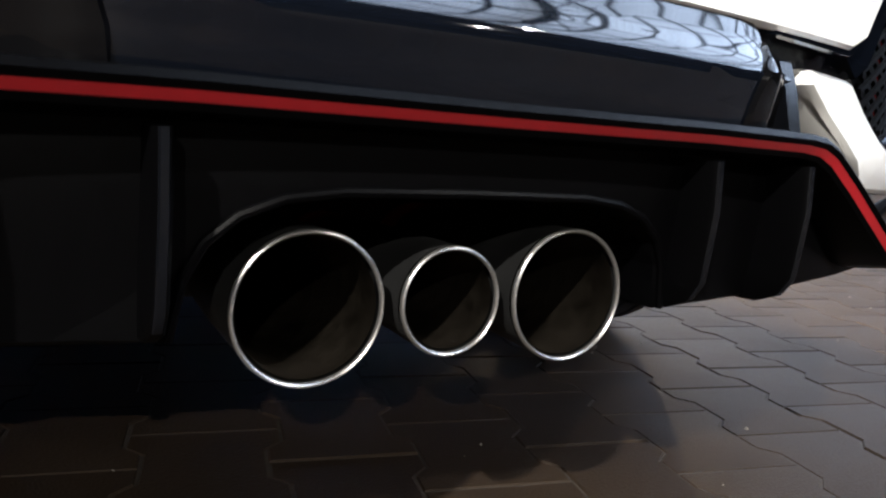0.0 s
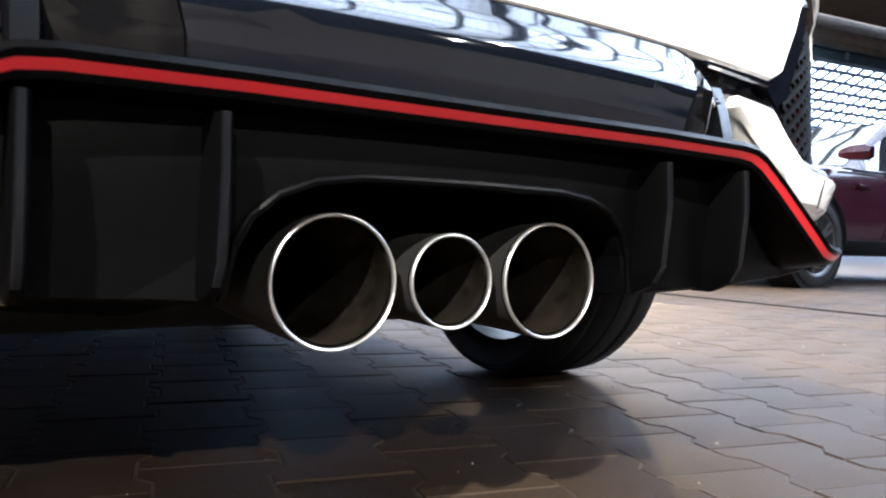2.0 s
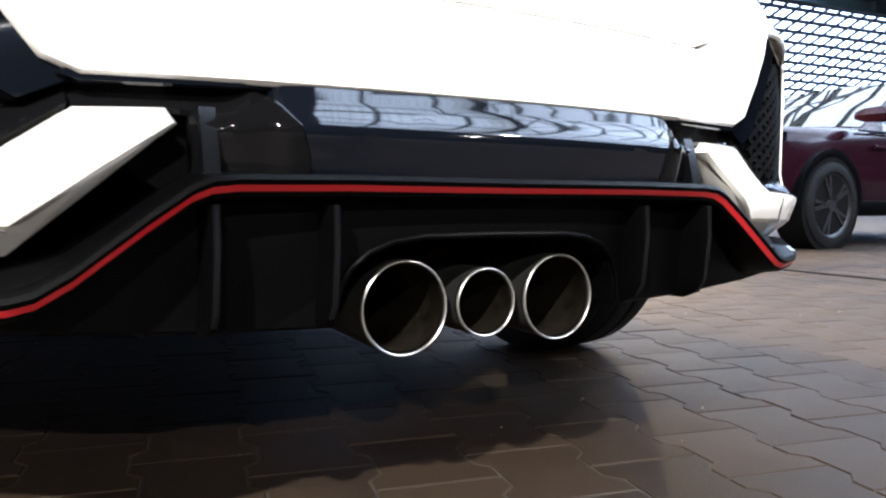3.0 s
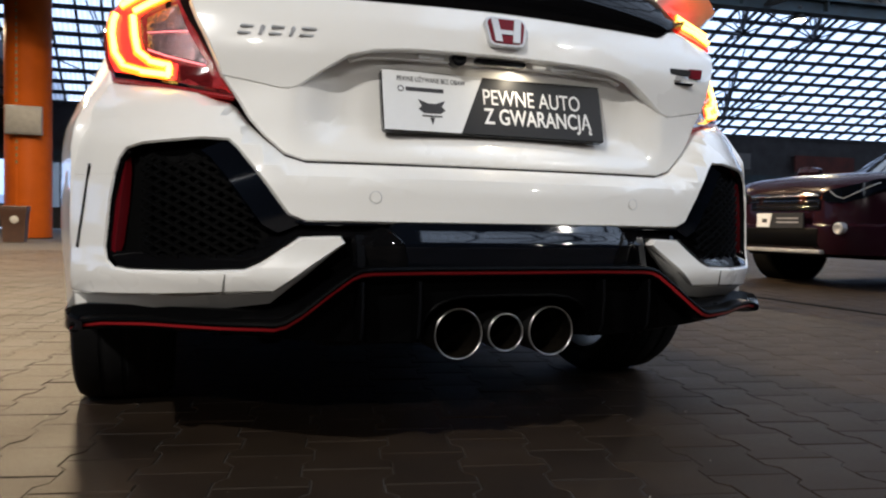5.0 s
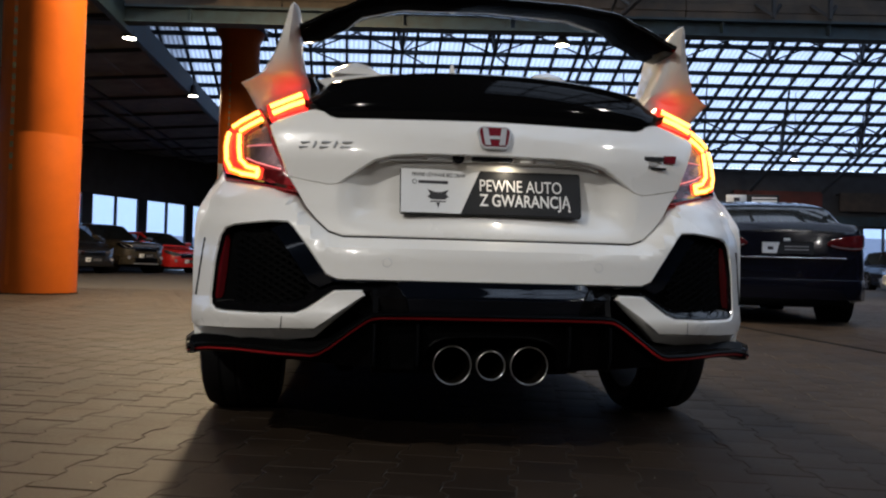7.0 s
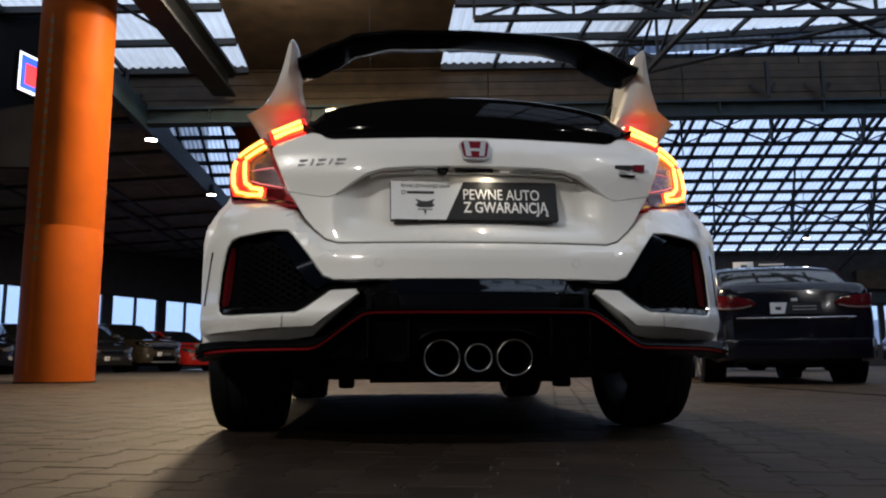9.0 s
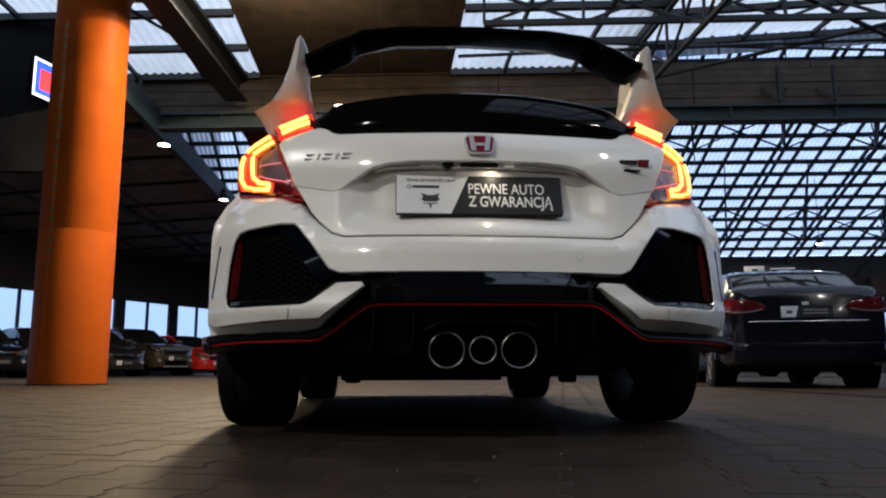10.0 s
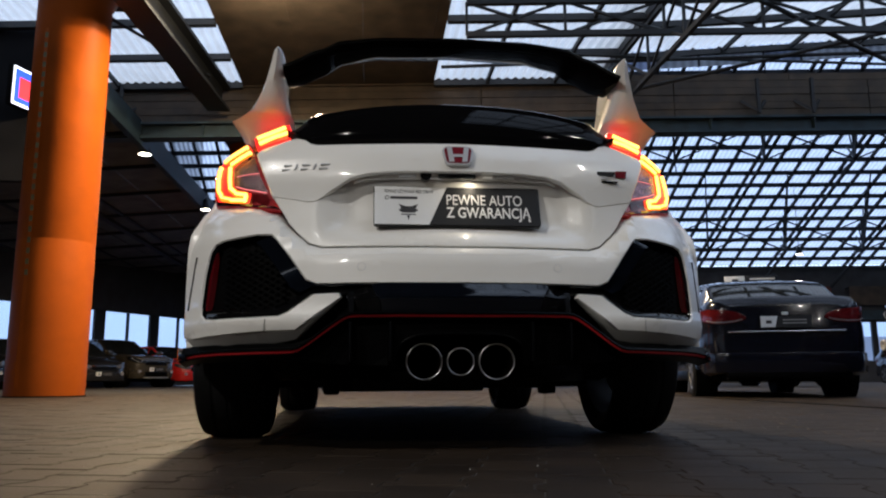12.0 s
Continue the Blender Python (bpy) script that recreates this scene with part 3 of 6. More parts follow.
# outer walls; the far wall has a band of windows
bm = bmesh.new()
WIN = (0.9, 2.76)
NX0 = EDGE_X
box(bm, NX0, X1, Y1, Y1 + 0.3, 0, WIN[0])
box(bm, NX0, X1, Y1, Y1 + 0.3, WIN[1], 5.3)
structure("wall_north", askew(bm), WALLM, "dark clad far wall with a band of windows", "wall", 0)
bm = bmesh.new()
box(bm, glass_line(2.0) - 0.3, glass_line(2.0), Y0, 2.0, 0, 6.6)
structure("wall_west", bm, WALLM, "dark clad side wall of the hall", "wall", 0)
bm = bmesh.new()
box(bm, X1, X1 + 0.3, Y0, Y1, 0, 15.3)
structure("wall_east", bm, WALLM, "dark clad side wall of the hall", "wall", 0)
bm = bmesh.new()
box(bm, X0, X1, Y0 - 0.3, Y0, 0, 6.6)
structure("wall_south", bm, WALLM, "dark clad end wall of the hall", "wall", 0)
bm = bmesh.new()
box(bm, EDGE_X + 0.15, EDGE_X + 0.35, Y1 + 0.3, GLASS_END, 0, 6.4)
box(bm, glass_line(GLASS_END) - 0.3, EDGE_X + 0.15, GLASS_END, GLASS_END + 0.3, 0, 6.4)
structure("wall_aisle_end", bm, WALLM, "dark clad end wall of the side aisle", "wall", 0)
# opaque roof above the aisle, cut along the glazed wall, and the gable over its edge
bm = bmesh.new()
loft(bm, [[(EDGE_X - 2.9, 13.4, z), (EDGE_X - 2.9, 33.0, z), (EDGE_X + 0.3, 33.3, z), (EDGE_X + 0.3, GLASS_END + 0.3, z), (glass_line(GLASS_END) - 0.8, GLASS_END + 0.3, z), (glass_line(13.4) - 0.8, 13.4, z)] for z in (6.42, 6.52)])
structure("roof_west", bm, WALLM, "dark opaque roof above the side aisle", "roof", 0)
bm = bmesh.new()
box(bm, EDGE_X - 3.1, EDGE_X - 2.9, 13.4, Y1, 5.0, 15.2)
structure("wall_gable", bm, WALLM, "dark gable beside the glazed slope", "wall", 0)

# glazed wall of the aisle: sill wall, head wall and pairs of tall panes between wide posts
glass_turn = math.degrees(math.atan2(GLASS_DIR.y, GLASS_DIR.x))
GWIN = (1.0, 3.06)
glass_m = pose(GLASS_AT.x, GLASS_AT.y, 0, 0, 0, glass_turn)
bm = bmesh.new()
box(bm, -31.0, 10.8, 0.0, 0.3, 0.0, GWIN[0])
box(bm, -31.0, 10.8, 0.0, 0.3, GWIN[1], 6.4)
structure("wall_glazed", bm, WALLM, "dark clad aisle wall with a band of windows", "wall", 0).matrix_world = glass_m


def window_pair(number, m, width, post, lo, hi, group):
    """Two tall panes side by side in one dark frame, with a post at the far side."""
    w = tagged(new(f"window_{number}"), "tall window with a thin dark frame, bright with daylight", "window", group, "structure")
    w.matrix_world = m
    half = (width - post - 0.19) / 2
    bm = bmesh.new()
    for a, b in ((0.0, 0.06), (0.06 + half, 0.13 + half), (0.13 + 2 * half, width)):
        box(bm, a, b, 0.02, 0.14, lo, hi)
    for za, zb in ((lo, lo + 0.06), (hi - 0.06, hi)):
        for a in (0.06, 0.13 + half):
            box(bm, a, a + half, 0.02, 0.14, za, zb)
    part("window_frame", bm, STEELD, w, "", 0)
    for a in (0.06, 0.13 + half):
        p = part("pane", box(bmesh.new(), a, a + half, 0.07, 0.08, lo + 0.06, hi - 0.06), PANE, w, "", 0)
        p.visible_shadow = False


wi = 1
for k in range(-10, 3):
    window_pair(wi, glass_m @ pose(3.0 * k - 0.04, 0, 0), 3.0, 0.40, *GWIN, "windows of the glazed aisle wall")
    wi += 1
wx = NX0 + 0.6
while wx < X1 - 2.2:
    window_pair(wi, pose(wx, Y1 - SKEW * (wx - 0.25), 0, 0, 0, -math.degrees(math.atan(SKEW))), 2.1, 0.12, *WIN, "windows of the far wall")
    wx += 2.1
    wi += 1
bm = bmesh.new()
box(bm, NX0, X1, Y1 - 0.25, Y1 - 0.02, 2.80, 3.22)
structure("lintel_beam", askew(bm), STEEL, "blue-green beam above the windows", "beam", 0)
# faded boards hung on the far wall
for x0, x1, z0, z1, mm, lb in ((11.0, 14.5, 3.5, 4.3, BOARD, "brown"), (16.6, 20.6, 3.45, 4.3, DULLRED, "dull red"), (21.4, 24.2, 3.45, 4.3, BOARD, "brown"), (24.8, 27.4, 3.5, 4.3, BOXGREY, "grey"), (30.0, 33.6, 3.45, 4.3, DULLRED, "dull red")):
    s = thing("wall_banner", f"faded {lb} banner hung high on the far wall", "banner", "banners on the far wall")
    part("banner_face", askew(box(bmesh.new(), x0, x1, Y1 - 0.34, Y1 - 0.29, z0, z1)), mm, s, "", 0)
    part("batten", askew(box(bmesh.new(), x0, x1, Y1 - 0.285, Y1 - 0.02, z1 - 0.1, z1 - 0.05)), STEELD, s, "", 0)

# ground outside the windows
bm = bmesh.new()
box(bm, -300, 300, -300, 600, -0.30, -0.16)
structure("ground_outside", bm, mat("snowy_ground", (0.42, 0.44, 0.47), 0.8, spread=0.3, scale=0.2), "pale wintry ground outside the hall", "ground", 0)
# low backdrop buildings; the haze is only their pale blue-grey colour
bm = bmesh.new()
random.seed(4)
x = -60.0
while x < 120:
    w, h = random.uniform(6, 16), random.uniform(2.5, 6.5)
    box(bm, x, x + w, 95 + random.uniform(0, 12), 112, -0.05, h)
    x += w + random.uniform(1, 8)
structure("far_buildings", bm, mat("haze_tinted_grey", (0.36, 0.39, 0.44), 0.9), "low buildings beyond the windows, coloured pale as if in haze", "backdrop", 0)


# ---- columns
def column(x, y, r, top, label):
    c = thing("column", label, "column", "orange columns", "structure", (x, y, 0))
    bm = bmesh.new()
    lathe(bm, [(0.0, r * 1.0), (0.13, r), (top * 0.35, r), (top * 0.352, r * 0.994), (top * 0.357, r * 0.994), (top * 0.36, r), (top * 0.955, r), (top, r * 1.25)], "z", 64)
    part("shaft", bm, ORANGE, c, "orange painted steel casing")
    # riveted lap joint down the casing
    bm = bmesh.new()
    ang = radians(250)
    cx, cy = r * math.cos(ang), r * math.sin(ang)
    bar(bm, (cx, cy, 0.13), (cx, cy, top * 0.86), 0.05, 0.016)
    part("lap_joint", bm, ORANGE, c)
    z = 1.7
    bm = bmesh.new()
    while z < top * 0.85:
        bar(bm, (cx * 1.012, cy * 1.012, z), (cx * 1.012, cy * 1.012, z + 0.08), 0.045, 0.014)
        z += 0.155
    part("rivet_strip", bm, OCHRE, c, "row of ochre cover clips", 0)
    part("base_ring", lathe(bmesh.new(), [(0.0, r * 1.03), (0.018, r * 1.03), (0.02, r * 0.9)], "z", 48), DARK, c)
    boxpart("head_plate", (-r * 1.3, r * 1.3, -r * 1.3, r * 1.3, top, top + 0.06), STEELD, c, 0.004)
    return c


column(-4.93, 9.3, 0.53, 6.3, "thick orange painted steel column with a riveted joint")
column(-3.62, 18.6, 0.5, 6.6, "orange steel column carrying a grey junction box")
jb = thing("junction_box", "grey sheet-metal junction box fixed to an orange column", "junction box")
boxpart("casing", (-4.0, -3.25, 17.92, 18.1, 2.35, 3.0), BOXGREY, jb, 0.02)
boxpart("lid", (-3.96, -3.29, 17.9, 17.918, 2.39, 2.96), BOXGREY, jb, 0.005)
wb = thing("waste_bin", "brown plastic waste bin standing by the column", "bin", at=(-3.40, 15.45, 0))
loft(bm := bmesh.new(), [[(sx * s, sy * s, z) for sx, sy in ((-1, -1), (1, -1), (1, 1), (-1, 1))] for z, s in ((0.0, 0.185), (0.60, 0.225), (0.63, 0.238), (0.67, 0.238))])
part("body", bm, BIN, wb)
boxpart("lid", (-0.245, 0.245, -0.245, 0.245, 0.672, 0.71), BIN, wb, 0.02)
part("label_disc", lathe(bmesh.new(), [(-0.205, 0.075), (-0.226, 0.075), (-0.228, 0.066), (-0.228, 0.001)], "y", 24, (0.02, 0, 0.44)), METALG, wb, "round pale label")

# ---- high-bay lamps
for lx, ly in LAMPS:
    lz = 5.1 if ly != 8.6 else 6.04
    h = thing("high_bay_lamp", "round high-bay lamp, lit, hanging from the roof", "lamp", "high-bay lamps", at=(lx, ly, lz))
    part("housing", lathe(bmesh.new(), [(0.30, 0.02), (0.28, 0.06), (0.16, 0.075), (0.1, 0.11), (0.0, 0.145), (-0.02, 0.145), (-0.02, 0.13)], "z", 28), STEELD, h)
    part("diffuser", lathe(bmesh.new(), [(-0.005, 0.128), (-0.02, 0.124), (-0.03, 0.08), (-0.032, 0.002)], "z", 28), LAMPGLOW, h, "glowing diffuser")
    top = ROOF - lz + 0.12 if ly < 13 else (5.2 - 5.1 + 0.1 if lx < -5 else 3.3)
    part("hanger_rod", cone(bmesh.new(), (0, 0, 0.28), (0, 0, max(0.5, top)), 0.012, 0.012, 8), STEELD, h)

# ---- lit advertising screen by the aisle edge
sc = thing("advert_screen", "lit outdoor screen with a white border and blue and red picture", "screen", at=(-6.17, 10.58, 5.12), turn=70)
boxpart("casing", (-0.28, 0.28, 0.0, 0.10, -0.35, 0.35), DARK, sc, 0.01)
boxpart("border", (-0.26, 0.26, -0.012, -0.002, -0.33, 0.33), SCREENW, sc, 0, "white glowing border")
boxpart("picture", (-0.23, 0.23, -0.02, -0.013, -0.29, 0.29), SCREEN, sc, 0, "blue glowing picture")
boxpart("picture_motif", (-0.14, 0.2, -0.026, -0.021, -0.2, 0.16), SCREENR, sc, 0.0, "red glowing block")
boxpart("bracket", (-0.05, 0.05, 0.10, 0.30, 0.22, 0.28), STEELD, sc, 0)
# small red sign by the windows
rs = thing("wall_sign", "small red sign hung before the far windows", "sign")
boxpart("sign_face", (-6.610, -6.530, 15.33, 15.37, 1.440, 1.700), RED, rs, 0.01)
boxpart("sign_rod", (-6.576, -6.564, 15.37, 15.41, 1.47, 5.26), MESHWALL, rs, 0)

# ---- the hero car: white hot hatch seen from behind; x across, tail at y = 0, nose towards +y
hero = thing("hot_hatchback", "white hot hatchback with black rear wing and lit tail lamps", "car")


def crown(x):
    """How far the tail curves forward towards the corners."""
    x = abs(x)
    return 0.22 * x * x + 1.8 * max(0.0, x - 0.6) ** 2


def tail_bumper(z):
    return curve(z, [0.30, 0.36, 0.40, 0.45, 0.58, 0.62, 0.66, 0.74, 0.80, 1.0, 1.1], [-0.06, -0.085, -0.10, -0.09, -0.085, -0.08, -0.07, -0.02, 0.045, 0.11, 0.14])


def tail_hatch(z):
    return curve(z, [0.60, 0.635, 0.70, 0.79, 0.87, 0.93, 1.0, 1.06, 1.10], [-0.02, -0.02, -0.015, -0.01, -0.015, -0.005, 0.03, 0.08, 0.10])


def seam(x):
    return curve(abs(x), [0.0, 0.43, 0.473, 0.513, 0.541, 0.568, 0.58], [0.629, 0.630, 0.643, 0.679, 0.712, 0.752, 0.772])


def bumper_y(x, z):
    roll_in = 0.05 * ease(1 - (seam(x) - z) / 0.035) if abs(x) < 0.6 else 0.0
    return tail_bumper(z) + crown(x) + roll_in


def on_bumper(x, z, d):
    return Vector((x, bumper_y(x, z) + d, z))


def on_lamp(x, z, d):
    return Vector((x, tail_bumper(z) + crown(x) + d, z))


def on_hatch(x, z, d):
    return Vector((x, tail_hatch(z) + crown(x) + d, z))


def on_recess(x, z, d):
    dip = 0.050 * ease(1 - (abs(x) - 0.33) / 0.13) * ease((z - 0.645) / 0.08)
    return Vector((x, tail_hatch(z) + crown(x) + dip + 0.002 + d, z))


# upper bumper with the two big side openings
OPENING = [(0.470, 0.525), (0.523, 0.600), (0.566, 0.656), (0.583, 0.672), (0.63, 0.674), (0.745, 0.664), (0.775, 0.654), (0.790, 0.632), (0.809, 0.548), (0.818, 0.452), (0.814, 0.424), (0.798, 0.408), (0.770, 0.404), (0.65, 0.405), (0.552, 0.409), (0.522, 0.422), (0.446, 0.474)]
skin = [(0.0, 0.512), (0.440, 0.512)] + OPENING[:-1] + [OPENING[-1], (0.368, 0.477), (0.362, 0.468), (0.436, 0.412), (0.502, 0.362), (0.594, 0.360), (0.852, 0.346), (0.885, 0.352), (0.885, 0.45), (0.885, 0.60), (0.868, 0.70), (0.828, 0.785), (0.812, 0.803), (0.68, 0.780), (0.572, 0.757), (0.563, 0.742), (0.541, 0.708), (0.513, 0.675), (0.473, 0.639), (0.43, 0.6255), (0.0, 0.6245)]
upper = [(0.0, 0.512), (0.440, 0.512)] + OPENING[:8] + [(0.800, 0.60), (0.885, 0.60), (0.868, 0.70), (0.828, 0.785), (0.812, 0.800), (0.68, 0.777), (0.574, 0.755), (0.563, 0.742), (0.541, 0.708), (0.513, 0.675), (0.473, 0.639), (0.43, 0.6255), (0.0, 0.6245)]
part("bumper", sheet([mirrored(upper)], on_bumper, 0.03, (0.04, 0.02), 0.006), WHITE, hero, "white painted bumper skin")
for sx in (1, -1):
    def side_place(x, z, d, sx=sx):
        return Vector((sx * x, bumper_y(x, z) + d, z))
    lower = [(0.800, 0.598)] + OPENING[8:] + [(0.372, 0.477), (0.365, 0.468), (0.438, 0.418), (0.500, 0.372), (0.594, 0.370), (0.852, 0.356), (0.885, 0.362), (0.885, 0.45), (0.885, 0.598)]
    bm = sheet([lower], side_place, 0.03, (0.04, 0.02), 0.007)
    if sx < 0:
        bmesh.ops.reverse_faces(bm, faces=bm.faces[:])
    part("corner_lip", bm, WHITE, hero, "white lower lip rising to a pointed fin")
    # underside facet of the lip
    edge = [(0.372, 0.466), (0.438, 0.414), (0.502, 0.366), (0.594, 0.364), (0.72, 0.359), (0.852, 0.350), (0.884, 0.354)]
    rings = []
    for x, z in edge:
        y = bumper_y(x, z)
        k = curve(x, [0.37, 0.46, 0.56], [0.25, 0.45, 1.0])
        rings.append([(sx * x, y + 0.004, z), (sx * x, y + 0.055 * k, z - 0.034 * k), (sx * x, y + 0.14 * k, z - 0.036 * k), (sx * x, y + 0.14 * k, z)])
    part("lip_underside", loft(bmesh.new(), rings), WHITE, hero)
    part("lip_joint", bar(bmesh.new(), (sx * 0.592, bumper_y(0.592, 0.40) - 0.0012, 0.404), (sx * 0.596, bumper_y(0.594, 0.372) - 0.0012, 0.366), 0.0010, 0.002), PLATED, hero, "fine joint line", 0)
    # opening: dark back, mesh, gloss surround, reflector
    hole = [(x, z) for x, z in OPENING] + [(0.430, 0.485), (0.430, 0.508)]

    def deep(x, z, d, sx=sx):
        return Vector((sx * x, tail_bumper(min(max(z, 0.42), 0.66)) + crown(x) + 0.052 + d, z))
    grown = [(0.60 + (x - 0.60) * 1.06, 0.54 + (z - 0.54) * 1.10) for x, z in hole]
    bm = sheet([grown], deep, 0.01, (0.06, 0.05), 0.002)
    if sx < 0:
        bmesh.ops.reverse_faces(bm, faces=bm.faces[:])
    part("vent_back", bm, MESH, hero, "dark inside of the side opening")
    bm = bmesh.new()
    for z0 in np.arange(0.20, 0.95, 0.020):
        for sl in (0.55, -0.55):
            seg = []
            for x in np.arange(0.535, 0.770, 0.0235):
                z = z0 + sl * (x - 0.65)
                zhi = 0.645 if x > 0.60 else 0.645 - (0.60 - x) * 1.3
                if 0.425 + max(0, (0.56 - x)) * 0.5 < z < zhi:
                    seg.append(Vector((sx * x, deep(x, z, 0).y - 0.018 - (0.004 if sl > 0 else 0.0), z)))
            for a, b in zip(seg, seg[1:]):
                bar(bm, a, b, 0.0045, 0.006)
    part("mesh_grille", bm, MESH, hero, "black diamond mesh", 0)
    # gloss black surround along the inner and lower edge
    inner = [(0.452, 0.486), (0.528, 0.435), (0.557, 0.421), (0.65, 0.417), (0.772, 0.416), (0.794, 0.420)]
    rings = []
    for i, (x, z) in enumerate(inner):
        y = bumper_y(x, z)
        up = 0.027 if i else 0.022
        rings.append([(sx * x, y + 0.006, z - 0.004), (sx * x, y + 0.012, z + 0.003), (sx * (x + 0.004 * i), y + 0.052, z + up), (sx * x, y + 0.056, z + up - 0.01), (sx * x, y + 0.03, z - 0.012)])
    part("lower_surround", loft(bmesh.new(), rings), LIPBLACK, hero, "gloss black surround")
    inner = [(0.440, 0.506), (0.470, 0.522), (0.523, 0.597), (0.566, 0.653), (0.585, 0.668)]
    rings = []
    for i, (x, z) in enumerate(inner):
        y = bumper_y(x, z)
        rings.append([(sx * (x - 0.004), y + 0.010, z + 0.004), (sx * (x + 0.004), y + 0.012, z), (sx * (x + 0.050), y + 0.026, z - 0.020), (sx * (x + 0.056), y + 0.060, z - 0.024), (sx * (x + 0.05), y + 0.066, z - 0.03), (sx * (x - 0.004), y + 0.04, z)])
    part("inner_surround", loft(bmesh.new(), rings), GLOSS, hero, "gloss black surround")
    rings = []
    for x, z in ((0.585, 0.668), (0.63, 0.670), (0.742, 0.660), (0.772, 0.650), (0.786, 0.63), (0.804, 0.548), (0.813, 0.452), (0.808, 0.424), (0.796, 0.412)):
        y = bumper_y(x, z)
        rings.append([(sx * x, y + 0.006, z), (sx * (x - 0.010), y + 0.012, z - 0.004), (sx * (x - 0.016), y + 0.055, z - 0.008), (sx * (x + 0.004), y + 0.055, z + 0.002)])
    part("outer_surround", loft(bmesh.new(), rings), LIPBLACK, hero, "gloss black surround")
    rings = []
    for x, z, w in ((0.772, 0.640, 0.006), (0.778, 0.60, 0.014), (0.787, 0.53, 0.017), (0.795, 0.46, 0.016), (0.797, 0.435, 0.010)):
        y = bumper_y(x, z)
        rings.append([(sx * (x - w), y + 0.030, z), (sx * x, y + 0.024, z), (sx * (x + w * 0.7), y + 0.034, z), (sx * x, y + 0.05, z)])
    part("side_reflector", loft(bmesh.new(), rings), REFLECT, hero, "upright red reflector")
    # parking sensor
    for nm, mm, prof in (("parking_sensor", WHITE, ((0.0112, 0.001), (0.0108, -0.0012), (0.0001, -0.0014))), ("sensor_ring", SILVER, ((0.0134, 0.001), (0.0130, -0.0003), (0.0118, -0.0003), (0.0114, 0.001)))):
        rings = [[on_bumper(sx * 0.303 + r * math.cos(a), 0.56 + r * math.sin(a), d) for a in (2 * math.pi * k / 24 for k in range(24))] for r, d in prof]
        part(nm, loft(bmesh.new(), rings, True, False), mm, hero, "round parking sensor" if mm is WHITE else "")
    # small slot under the reflector
    part("corner_slot", bar(bmesh.new(), (sx * 0.846, bumper_y(0.846, 0.622) - 0.0015, 0.622), (sx * 0.872, bumper_y(0.872, 0.448) - 0.0015, 0.448), 0.004, 0.006), DARK, hero, "narrow dark air slot", 0)

# black centre section between the fins
part("centre_backing", sheet([mirrored([(0.0, 0.400), (0.36, 0.400), (0.45, 0.47), (0.46, 0.52), (0.0, 0.52)])], lambda x, z, d: Vector((x, -0.028 + crown(x) + d, z)), 0.02, (0.1, 0.06), 0.003), PLASTIC, hero, "black recess between the fins")
CENTRE_Z, CENTRE_Y = [0.405, 0.440, 0.466, 0.474, 0.492, 0.516], [-0.0975, -0.1055, -0.1105, -0.106, -0.092, -0.083]
part("centre_blade", sheet([mirrored([(0.0, 0.4215), (0.263, 0.4215), (0.266, 0.44), (0.270, 0.475), (0.270, 0.500), (0.262, 0.511), (0.0, 0.514)])], lambda x, z, d: Vector((x, curve(z, CENTRE_Z, CENTRE_Y) + crown(x) + d + 0.003 * ease((abs(x) - 0.245) / 0.03), z)), 0.05, (0.03, 0.008), 0.006), GLOSS, hero, "gloss black centre blade")
part("top_strip", sheet([mirrored([(0.0, 0.503), (0.262, 0.505), (0.30, 0.505), (0.44, 0.503), (0.458, 0.508), (0.448, 0.516), (0.0, 0.516)])], lambda x, z, d: Vector((x, -0.083 + 0.012 * ease((0.272 - abs(x)) / 0.01) + crown(x) + d, z)), 0.03, (0.05, 0.02), 0.003), GLOSS, hero)


def on_recess_panel(x, z, d):
    return Vector((x, curve(z, CENTRE_Z, CENTRE_Y) + crown(x) - 0.004 + 0.03 * ease((abs(x) - 0.262) / 0.06) + d, z))


for sx in (1, -1):
    recess = [(0.243, 0.4215), (0.245, 0.440), (0.254, 0.468), (0.272, 0.490), (0.300, 0.504), (0.345, 0.509), (0.400, 0.508), (0.436, 0.500), (0.455, 0.486), (0.440, 0.478), (0.372, 0.484), (0.345, 0.480), (0.338, 0.450), (0.336, 0.4215)]
    if sx < 0:
        recess = flip(recess)
    part("recess_panel", sheet([recess], on_recess_panel, 0.03, (0.012, 0.012), 0.007), LIPBLACK, hero, "gloss black panel curving into the fin recess")
    rings = [[(sx * (0.332 + a), b, z) for a, b in ((-0.008, y), (0.008, y), (0.009, y + 0.06), (-0.009, y + 0.06))] for z, y in ((0.408, -0.075), (0.46, -0.062), (0.485, -0.052), (0.492, -0.035))]
    part("strake", loft(bmesh.new(), rings), SATIN, hero, "small upright fin")

# red pinstripe and the black lip it runs along
STRIPE = [(0.0, 0.4085), (0.20, 0.409), (0.315, 0.4075), (0.338, 0.405), (0.356, 0.3975), (0.392, 0.3725), (0.456, 0.324), (0.484, 0.307), (0.505, 0.302), (0.60, 0.3015), (0.74, 0.301), (0.82, 0.297), (0.862, 0.290), (0.880, 0.284)]


def lip_y(x):
    x = abs(x)
    return -0.100 + 0.015 * x * x + curve(x, [0.46, 0.50, 0.54, 0.88], [0.0, 0.006, 0.026, 0.247])


full = [(-x, z) for x, z in reversed(STRIPE[1:])] + STRIPE


def ribbon(line, prof):
    rings = []
    for x, z in line:
        y = lip_y(x)
        rings.append([(x, y + b, z + c) for b, c in prof])
    return loft(bmesh.new(), rings)


